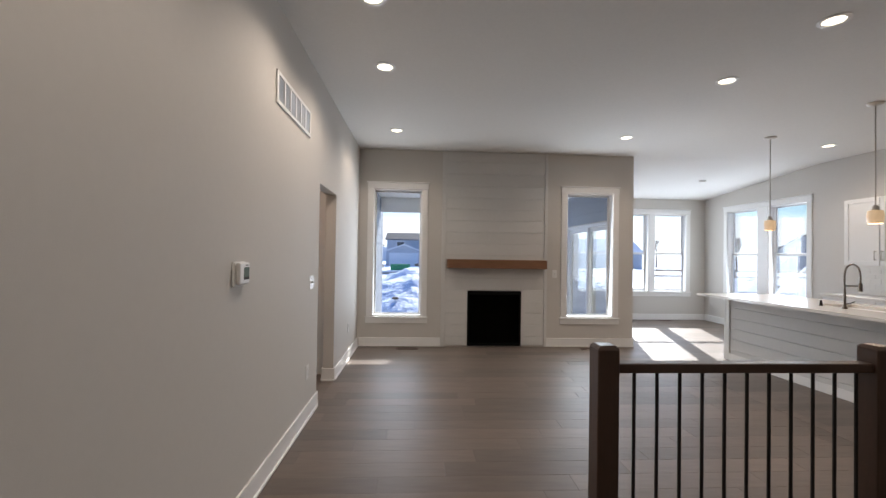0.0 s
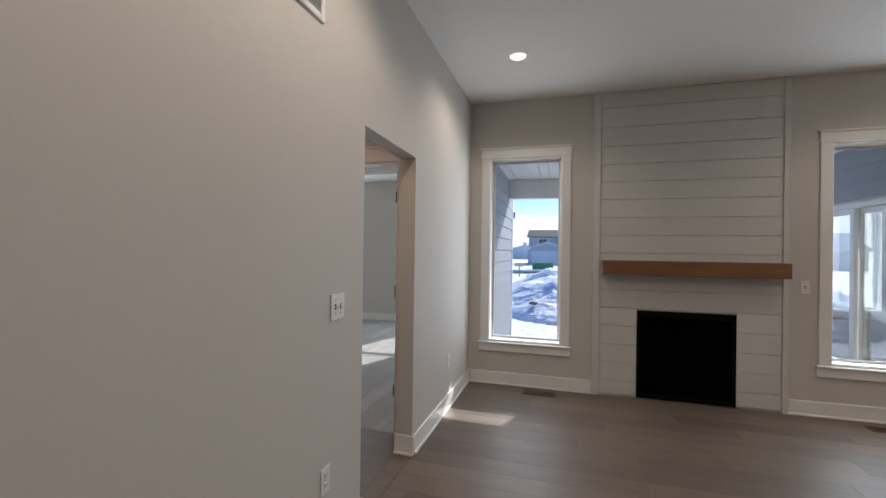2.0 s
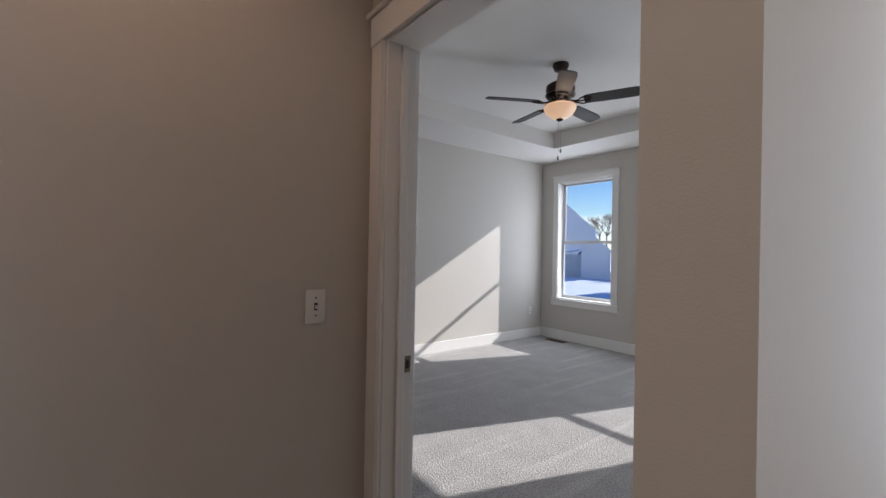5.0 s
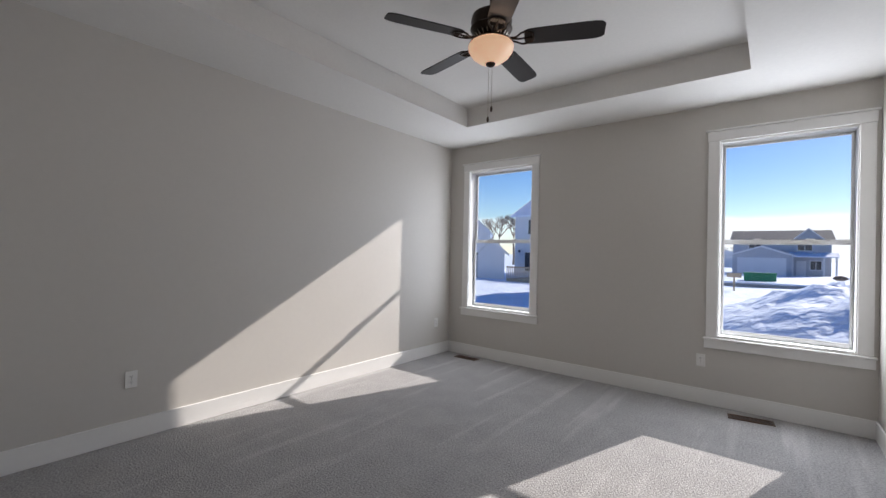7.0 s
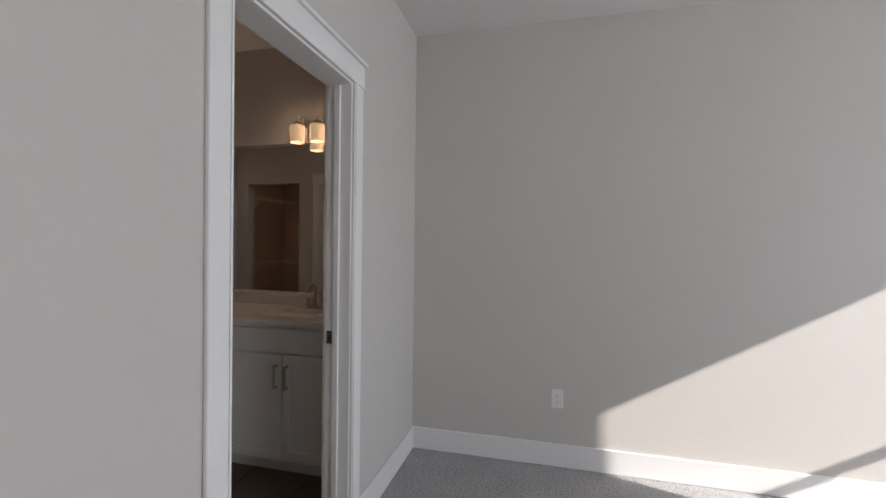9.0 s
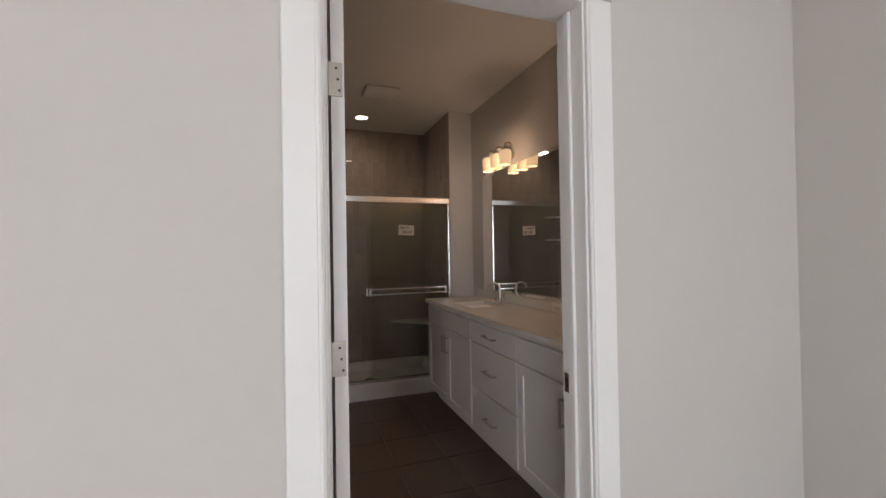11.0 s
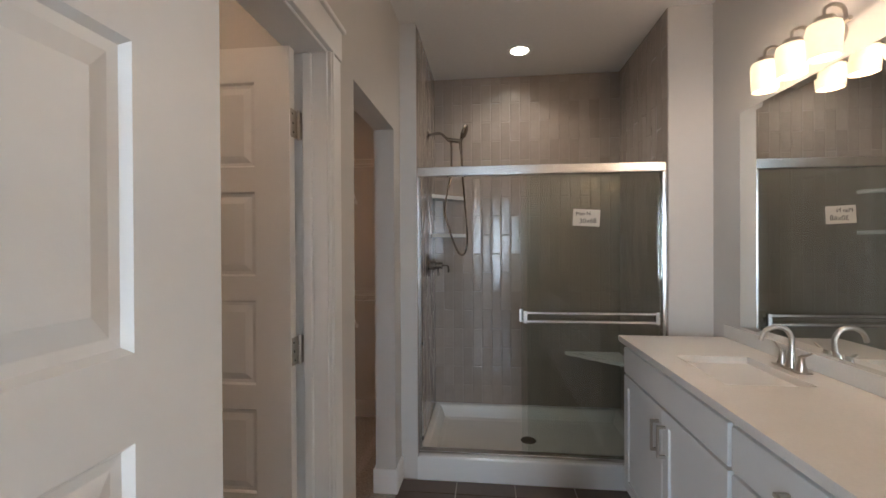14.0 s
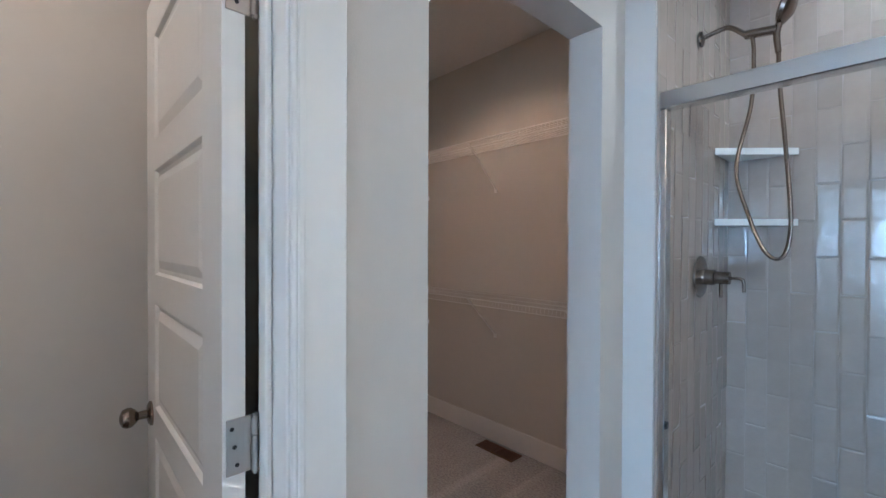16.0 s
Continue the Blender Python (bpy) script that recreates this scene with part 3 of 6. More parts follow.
def door_leaf(name, m, width, height, label, hinge_side=1):
    """Hinged at x=0; the leaf runs along +x and from y=0 to y=-0.035."""
    w = thing(name, m, label, "door")
    T = 0.035
    z = [0.262, 0.619, 0.976, 1.333, 1.690]
    ph = 0.277
    st = 0.120
    body = panel_mesh("y", -T, 0, 0, width, 0.012, height, [(st, width - st, zz, zz + ph) for zz in z])
    part("stiles_and_rails", body, DOORM, w)
    for zz in z:
        pb = bmesh.new()
        x0, x1, z0, z1 = st, width - st, zz, zz + ph
        # sloped moulding, flat field and raised centre on both faces
        for y, s in ((0, -1), (-T, 1)):
            rings = []
            for inset, dep in ((0, 0.0), (0.006, 0.008), (0.016, 0.009), (0.038, 0.002)):
                yy = y + s * dep
                rings.append([pb.verts.new(c) for c in ((x0 + inset, yy, z0 + inset), (x1 - inset, yy, z0 + inset), (x1 - inset, yy, z1 - inset), (x0 + inset, yy, z1 - inset))])
            for a, b in zip(rings, rings[1:]):
                for i in range(4):
                    pb.faces.new((a[i], a[(i + 1) % 4], b[(i + 1) % 4], b[i]))
            pb.faces.new(rings[-1])
        bmesh.ops.recalc_face_normals(pb, faces=pb.faces)
        part("panel", pb, DOORM, w, "moulded horizontal panel")
    for s in (0, 1):
        y, dirn = (0, 1) if s == 0 else (-T, -1)
        m2 = Matrix.Translation((width - 0.062, y, 0.945)) @ pose(0, 0, 0, -90 * dirn)
        kb = lathe([(0, 0), (0.033, 0), (0.033, 0.004), (0.026, 0.009), (0.012, 0.012), (0.011, 0.03), (0.018, 0.036), (0.026, 0.046), (0.027, 0.056), (0.022, 0.066), (0.010, 0.071), (0, 0.072)], 28, m2)
        part("knob", kb, PEWTER, w, "round aged nickel knob", smooth=True)
    part("latch_plate", box(width - 0.0005, width + 0.0015, -0.030, -0.005, 0.915, 0.972, 0.0005), PEWTER, w)
    for hz in (0.30, 1.085, 1.835):
        hy, jy = (0.013, 0.0265) if hinge_side > 0 else (-T - 0.013, -T - 0.0265)
        hb = bmesh.new()
        for a, b in ((-0.045, -0.016), (-0.014, 0.014), (0.016, 0.045)):
            tube([(-0.008, hy, hz + a), (-0.008, hy, hz + b)], 0.0065, 10, hb)
        tube([(-0.008, hy, hz - 0.05), (-0.008, hy, hz + 0.05)], 0.004, 8, hb)
        hinge = part("hinge", hb, NICKEL, w, "nickel butt hinge with rounded leaves", smooth=True)
        edge_leaf = box(-0.0035, -0.0005, *sorted((hy, -T / 2 - hinge_side * (T / 2 - 0.005))), hz - 0.046, hz + 0.046, 0.001)
        part("hinge_leaf", edge_leaf, NICKEL, hinge)
        jamb_leaf = box(-0.042, -0.004, *sorted((jy, jy - hinge_side * 0.003)), hz - 0.046, hz + 0.046, 0.001)
        box(-0.009, -0.005, *sorted((jy - hinge_side * 0.0005, hy)), hz - 0.044, hz + 0.044, bm=jamb_leaf)
        part("hinge_leaf", jamb_leaf, NICKEL, hinge)
        for q in (-0.03, 0, 0.03):
            part("screw", lathe([(0, 0.0012), (0.0035, 0.001), (0.0035, 0)], 8, pose(-0.0035, -T / 2 + 0.004 * q / 0.03, hz + q, 0, -90)), SLOT, hinge)
    return w


door_leaf("door", pose(-1.1945, 5.018, 0, 0, 0, 90), 0.90, 2.05, "white five-panel bedroom door standing open along the wall", 1)
layout["origin"] = BATH_WING
door_leaf("door", pose(-3.469, 4.942, 0, 0, 0, -90.6), 0.718, 2.08, "white five-panel bathroom door standing open", 1)
door_leaf("door", pose(-3.186, 3.395, 0, 0, 0, 0), 0.731, 2.08, "white five-panel toilet room door standing open", -1)
layout["origin"] = HOUSE


# ---- baseboards ----
def baseboard(p, q, normal, high=0.135, shoe=False):
    """A run of skirting from p to q on the floor; normal points into the room."""
    (x0, y0), (x1, y1), (nx, ny) = p, q, normal
    t = 0.014
    bm = box(min(x0, x1, x0 + nx * t, x1 + nx * t), max(x0, x1, x0 + nx * t, x1 + nx * t), min(y0, y1, y0 + ny * t, y1 + ny * t), max(y0, y1, y0 + ny * t, y1 + ny * t), 0.001, high, 0.003)
    if shoe:
        s = 0.026
        box(min(x0, x1, x0 + nx * s, x1 + nx * s), max(x0, x1, x0 + nx * s, x1 + nx * s), min(y0, y1, y0 + ny * s, y1 + ny * s), max(y0, y1, y0 + ny * s, y1 + ny * s), 0.001, 0.018, 0.004, 2, bm=bm)
    whole("baseboard", bm, TRIM, "white painted baseboard along the wall", "baseboard", kind="structure")


W, E_, N_, S_ = (-1, 0), (1, 0), (0, 1), (0, -1)
for a in (((-0.92, -2.5), (-0.92, 3.836), E_), ((-0.92, 4.630), (-0.92, 6.35), E_), ((-0.894, 6.35), (0.352, 6.35), S_), ((2.0, 6.35), (3.404, 6.35), S_),
          ((3.39, 6.34), (3.39, 6.80), E_), ((3.39, 8.89), (3.39, 9.2), E_), ((3.39, 9.2), (6.6, 9.2), S_), ((6.6, 5.84), (6.6, 9.2), W),
          ((-1.049, 4.616), (-0.906, 4.616), S_), ((-1.049, 3.85), (-0.906, 3.85), N_), ((-1.035, 4.630), (-1.035, 4.88), W), ((-1.07, 4.88), (-1.05, 4.88), S_),
          ((-2.19, 3.0), (-2.19, 4.88), E_), ((-1.035, 3.0), (-1.035, 3.836), W)):
    baseboard(*a, shoe=True)
for a in (((-5.19, 5.00), (-5.19, 9.59), E_), ((-5.176, 9.59), (-1.035, 9.59), S_), ((-1.035, 5.00), (-1.035, 9.576), W), ((-5.176, 5.00), (-4.345, 5.00), N_), ((-3.395, 5.00), (-2.18, 5.00), N_), ((-1.18, 5.00), (-1.05, 5.00), N_)):
    baseboard(*a, high=0.144)
layout["origin"] = BATH_WING
for a in (((-3.286, 2.16), (-3.286, 2.311), W), ((-3.286, 3.062), (-3.286, 3.232), W), ((-3.30, 2.325), (-3.156, 2.325), N_), ((-3.30, 3.048), (-3.156, 3.048), S_), ((-3.286, 4.168), (-3.286, 4.95), W),
          ((-3.17, 1.27), (-1.02, 1.27), N_), ((-3.17, 1.284), (-3.17, 2.311), E_), ((-1.02, 1.284), (-1.02, 2.9), W), ((-3.17, 3.25), (-2.25, 3.25), N_), ((-2.25, 3.264), (-2.25, 4.95), W), ((-3.17, 4.95), (-2.264, 4.95), S_)):
    baseboard(*a, high=0.142)
layout["origin"] = HOUSE


# ---- great room things ----
def fireplace():
    w = thing("fireplace", (1.18, 6.35, 0), "white shiplap fireplace surround with a black firebox", "fireplace")
    zs = [0.02, 0.158, 0.338, 0.518, 0.698, 0.878, 1.058, 1.238, 1.415, 1.59, 1.766, 1.943, 2.12, 2.296, 2.472, 2.66, 2.855, 3.013]
    L, R = -0.765, 0.772
    for b, t in zip(zs, zs[1:]):
        spans = [(L, R)] if b >= 0.86 else ([(L, -0.42), (0.42, R)] if t <= 0.88 else None)
        for l, r in spans:
            part("board", box(l, r, -0.016, -0.001, b + 0.002, t - 0.002, 0.0025), SHIP, w)
    part("backing", box(L, -0.425, -0.006, -0.0005, 0.02, 3.012), SHIP, w)
    part("backing", box(0.425, R, -0.006, -0.0005, 0.02, 3.012), SHIP, w)
    part("backing", box(-0.424, 0.424, -0.006, -0.0005, 0.87, 3.012), SHIP, w)
    for l, r in ((L - 0.065, L - 0.001), (R + 0.001, R + 0.048)):
        part("edge_trim", box(l, r, -0.03, -0.0005, 0.0, 3.013, 0.002), SHIP, w)
    # firebox: an open black metal box set through the wall
    fb = bmesh.new()
    for a in ((-0.41, -0.40, -0.012, 0.42, 0.02, 0.855), (0.40, 0.41, -0.012, 0.42, 0.02, 0.855), (-0.40, 0.40, 0.40, 0.42, 0.02, 0.855), (-0.40, 0.40, -0.012, 0.42, 0.845, 0.855), (-0.40, 0.40, -0.012, 0.42, 0.02, 0.03)):
        box(*a, bm=fb)
    part("firebox", fb, FIREBOX, w, "matte black metal firebox")
    fr = bmesh.new()
    for a in ((-0.42, -0.385, 0.013, 0.858), (0.385, 0.42, 0.013, 0.858), (-0.385, 0.385, 0.80, 0.858), (-0.385, 0.385, 0.013, 0.06)):
        box(a[0], a[1], -0.022, -0.0165, a[2], a[3], 0.002, bm=fr)
    part("face_frame", fr, FIREBOX, w)
    for i in range(2):
        lg = lathe([(0, -0.26), (0.035, -0.25), (0.042, -0.1), (0.038, 0.12), (0.04, 0.24), (0, 0.26)], 10, pose(0.02 - 0.02 * i, 0.2 + 0.08 * i, 0.10 + 0.05 * i, 0, 90, 8 - 16 * i))
        part("log", lg, FIREBOX, w, "charred gas log", smooth=True)
    part("glass_front", box(-0.384, 0.384, -0.0195, -0.0165, 0.061, 0.799), SMOKED, w, "dark closed glass")
    for x, z in ((-0.275, 1.70), (-0.07, 1.70)):
        part("wall_box_plate", box(x - 0.035, x + 0.035, -0.021, -0.0165, z - 0.057, z + 0.057, 0.002), SHIP, w)
    mt = thing("mantel_shelf", (1.195, 6.33, 1.21), "walnut-stained wooden mantel beam on the shiplap", "mantel")
    part("beam", box(-0.763, 0.765, -0.15, 0.0035, 0, 0.135, 0.006, 2), MANTEL, mt)


fireplace()


def wall_plate(name, d, place, wide, high, kind, label):
    """A switch or outlet plate on a wall; local y points into the wall."""
    w = thing(name, facing(d, place), label, "wall switch" if "switch" in kind else "outlet")
    part("plate", box(-wide / 2, wide / 2, -0.006, 0, -high / 2, high / 2, 0.004, 2), PLASTIC, w)
    if kind.startswith("switch"):
        n = int(kind[6:])
        for i in range(n):
            x = (i - (n - 1) / 2) * 0.046
            part("switch_slot", box(x - 0.006, x + 0.006, -0.0068, -0.004, -0.013, 0.013), SLOT, w)
            tg = box(-0.0045, 0.0045, -0.012, 0, -0.005, 0.005, 0.0015)
            part("toggle", tg, PLASTIC, w, at=Matrix.Translation((x, -0.006, 0.002)) @ pose(0, 0, 0, 28))
            for s in (-1, 1):
                part("screw", lathe([(0, 0.001), (0.0032, 0.0006), (0.0032, -0.001)], 8, pose(x, -0.0062, s * 0.030, 90)), SLOT, w)
    else:
        wide_way = kind == "outlet_wide"
        for s in (-1, 1):
            cx, cz = (s * 0.0195, 0) if wide_way else (0, s * 0.0195)
            part("socket", box(cx - 0.0155, cx + 0.0155, -0.0085, -0.005, cz - 0.0145, cz + 0.0145, 0.003), PLASTIC, w)
            sl = bmesh.new()
            for q in (-0.0055, 0.0055):
                box(cx + q - 0.0013, cx + q + 0.0013, -0.0089, -0.008, cz - 0.001, cz + 0.007, bm=sl)
            lathe([(0, 0.0089), (0.0024, 0.0089), (0.0024, 0.0075)], 8, Matrix.Translation((cx, 0, cz - 0.006)) @ pose(0, 0, 0, 90), sl)
            part("slots", sl, SLOT, w)
        part("screw", lathe([(0, 0.001), (0.0028, 0.0006), (0.0028, -0.001)], 8, pose(0, -0.0062, 0, 90)), SLOT, w)
    return w


wall_plate("light_switch", "W", (-0.92, 3.598, 1.154), 0.117, 0.117, "switch2", "white double toggle switch plate on the hall wall")
wall_plate("light_switch", "W", (-2.19, 4.682, 1.16), 0.072, 0.118, "switch1", "white single toggle switch plate in the vestibule")
wall_plate("wall_outlet", "W", (-0.92, 3.515, 0.405), 0.072, 0.116, "outlet", "white duplex outlet low on the hall wall")
wall_plate("wall_outlet", "W", (-0.92, 5.53, 0.423), 0.072, 0.116, "outlet", "white duplex outlet low beside the doorway")
wall_plate("wall_outlet", "W", (-5.19, 5.95, 0.424), 0.072, 0.116, "outlet", "white duplex outlet in the sunny bedroom wall")
wall_plate("wall_outlet", "W", (-5.19, 9.315, 0.424), 0.072, 0.116, "outlet", "white duplex outlet by the bedroom corner")
wall_plate("wall_outlet", "N", (-2.201, 9.59, 0.405), 0.072, 0.116, "outlet", "white duplex outlet under the bedroom window")
wall_plate("light_switch", "N", (2.127, 6.35, 1.135), 0.072, 0.117, "switch1", "white single switch plate beside the fireplace")


def thermostat():
    w = thing("thermostat", facing("W", (-0.92, 2.134, 1.296)), "white wall thermostat with a grey screen", "thermostat")
    part("back_plate", box(-0.074, 0.074, -0.010, 0, -0.064, 0.064, 0.008, 2), PLASTIC, w)
    part("housing", box(-0.052, 0.068, -0.034, -0.009, -0.054, 0.058, 0.009, 3), PLASTIC, w)
    part("screen", box(-0.008, 0.058, -0.0352, -0.033, -0.030, 0.034, 0.001), LCD, w, "grey liquid crystal screen")
    part("screen_footer", box(-0.008, 0.058, -0.0356, -0.0348, -0.030, -0.016), SLOT, w)
    part("maker_mark", box(0.012, 0.048, -0.0346, -0.0335, 0.042, 0.046), SLOT, w)


thermostat()


def return_grille():
    w = thing("return_air_grille", facing("W", (-0.92, 3.04, 2.474)), "white louvred return air grille high on the wall", "vent")
    fr = bmesh.new()
    for a in ((-0.41, -0.38, -0.108, 0.108), (0.38, 0.41, -0.108, 0.108), (-0.38, 0.38, 0.08, 0.108), (-0.38, 0.38, -0.108, -0.08)):
        box(a[0], a[1], -0.012, -0.001, a[2], a[3], 0.003, bm=fr)
    part("frame", fr, PLASTIC, w)
    # dark sheet that stands in for the shade behind the slats
    part("backing", box(-0.38, 0.38, -0.002, -0.0005, -0.08, 0.08), SLOT, w)
    for i in range(1, 6):
        x = -0.38 + 0.76 * i / 6
        part("divider", box(x - 0.012, x + 0.012, -0.011, -0.003, -0.08, 0.08, 0.001), PLASTIC, w)
    slat = link_mesh("slat", box(-0.379, 0.379, -0.0045, 0.0045, -0.0006, 0.0006), PLASTIC)
    for k in range(13):
        ob = new("slat", slat)
        ob.parent = w
        ob.matrix_basis = Matrix.Translation((0, -0.0065, -0.072 + k * 0.012)) @ pose(0, 0, 0, -38)


return_grille()


def floor_register(place, turn, label, dark=VENTB):
    w = thing("floor_register", pose(*place, 0, 0, turn), label, "vent", group="floor registers")
    fr = bmesh.new()
    for a in ((-0.16, -0.14, -0.06, 0.06), (0.14, 0.16, -0.06, 0.06), (-0.14, 0.14, 0.045, 0.06), (-0.14, 0.14, -0.06, -0.045), (-0.012, 0.012, -0.045, 0.045)):
        box(a[0], a[1], a[2], a[3], 0.0, 0.006, 0.002, bm=fr)
    part("frame", fr, dark, w)
    # thin dark sheet in place of a shaded duct
    part("well", box(-0.14, 0.14, -0.045, 0.045, 0.0005, 0.0012), SLOT, w)
    lv = link_mesh("louvre", box(-0.0025, 0.0025, -0.045, 0.045, 0.001, 0.0055), dark)
    for k in range(11):
        for s in (-1, 1):
            ob = new("louvre", lv)
            ob.parent = w
            ob.location = (s * (0.022 + k * 0.011), 0, 0)


floor_register((-0.15, 6.17, 0.003), 0, "brown metal floor register in the plank floor below a window")
floor_register((2.647, 6.17, 0.003), 0, "brown metal floor register in the plank floor")
floor_register((5.55, 9.05, 0.003), 0, "brown metal floor register below the dining windows")
floor_register((-1.812, 9.40, 0.003), 8, "brown metal floor register in the carpet below a window")
floor_register((-4.764, 9.43, 0.003), 0, "brown metal floor register in the carpet near the corner")
layout["origin"] = BATH_WING
floor_register((-2.09, 1.372, 0.003), 0, "brown metal floor register in the closet carpet")
layout["origin"] = HOUSE


def can_light(x, y, z, label="recessed ceiling light, switched on", watts=CAN_W, colour=(1.0, 0.83, 0.68)):
    w = thing("recessed_light", (x, y, z), label, "ceiling light", group="recessed ceiling lights")
    part("trim_ring", lathe([(0.062, -0.0005), (0.09, -0.0005), (0.092, -0.005), (0.066, -0.008), (0.060, 0.0)], 32), PLASTIC, w, smooth=True)
    part("lens", lathe([(0, -0.004), (0.061, -0.004), (0.061, -0.001)], 28), LAMPG, w, "glowing warm lens", smooth=True)
    spot_lamp("can_lamp", (x, y, z - 0.02), watts, colour=colour)


# the pair at y=0.7 is unseen, added to brighten the hall wall
for y in (0.7, 2.54, 3.51, 5.335):
    can_light(-0.31, y, H)
    can_light(2.745, y, H)
can_light(5.68, 5.41, H)
# no fixture is in view here; this one is added to warm the vestibule walls
can_light(-1.62, 3.95, HB, "unseen vestibule ceiling light, added for the warm walls", watts=VESTIBULE_W, colour=(1.0, 0.67, 0.48))
layout["origin"] = BATH_WING
# unseen closet and toilet room lights, added to fill those dark rooms
can_light(-2.15, 2.10, 2.80, "unseen closet ceiling light, added as fill", watts=CLOSET_W, colour=(1.0, 0.48, 0.24))
can_light(-2.78, 4.0, 2.80, "unseen toilet room ceiling light, added as fill", watts=TOILET_W, colour=(1.0, 0.60, 0.36))
can_light(-4.05, 1.72, 2.80, "recessed shower ceiling light, switched on", watts=SHOWER_W)
layout["origin"] = HOUSE


def smoke_disc():
    w = thing("smoke_detector", (5.4, 7.6, 2.895), "white round smoke detector on the dining ceiling", "smoke detector")
    part("body", lathe([(0, -0.02), (0.05, -0.02), (0.06, -0.01), (0.06, 0.012), (0, 0.012)], 24), PLASTIC, w, smooth=True)


smoke_disc()


def pendant(x, y):
    w = thing("pendant_light", (x, y, H), "small amber glass pendant on a dark rod above the island", "pendant light", group="island pendants")
    part("canopy", lathe([(0, -0.0005), (0.068, -0.0005), (0.068, -0.010), (0.055, -0.022), (0.012, -0.028), (0, -0.028)], 28), NICKEL, w, smooth=True)
    part("rod", tube([(0, 0, -0.02), (0, 0, -1.06)], 0.006), NICKEL, w)
    part("socket_cap", lathe([(0.006, -1.03), (0.022, -1.045), (0.03, -1.085), (0.02, -1.09)], 20), NICKEL, w, smooth=True)
    part("shade", lathe([(0.028, -1.085), (0.058, -1.095), (0.066, -1.14), (0.062, -1.20), (0.054, -1.225), (0.050, -1.224), (0.058, -1.19), (0.061, -1.14), (0.054, -1.10), (0.02, -1.09)], 28), SHADEG, w, "lit amber glass shade", smooth=True)
    point_lamp("pendant_lamp", (x, y, H - 1.26), 4, 0.03)


pendant(4.577, 5.119)
pendant(4.594, 3.874)


def stair_rail():
    w = thing("stair_railing", (1.44, 1.705, 0), "dark-stained wooden stair railing with black iron balusters", "railing")
    for x in (-0.622, 0.635):
        nb = box(x - 0.047, x + 0.047, -0.047, 0.047, 0, 1.02, 0.004)
        newel = part("newel_post", nb, STAIN, w, "square dark-stained newel post with a chamfered top")
        cap = bmesh.new()
        rings = []
        for h, q in ((1.0202, 0.047), (1.034, 0.034)):
            rings.append([cap.verts.new((x + a * q, b * q, h)) for a, b in ((-1, -1), (1, -1), (1, 1), (-1, 1))])
        for i in range(4):
            cap.faces.new((rings[0][i], rings[0][(i + 1) % 4], rings[1][(i + 1) % 4], rings[1][i]))
        cap.faces.new(rings[1])
        cap.faces.new(rings[0][::-1])
        part("post_cap", cap, STAIN, newel)
    part("handrail", box(-0.575, 0.588, -0.032, 0.032, 0.915, 0.957, 0.006, 2), STAIN, w)
    part("shoe_rail", box(-0.575, 0.588, -0.03, 0.03, 0.0, 0.025, 0.004), STAIN, w)
    bal = link_mesh("baluster", tube([(0, 0, 0.025), (0, 0, 0.915)], 0.0075, 10), BLACKM, True)
    for i in range(11):
        ob = new("baluster", bal)
        ob.parent = w
        ob.location = (0.952 + 0.1025 * i - 1.44, 0, 0)


stair_rail()


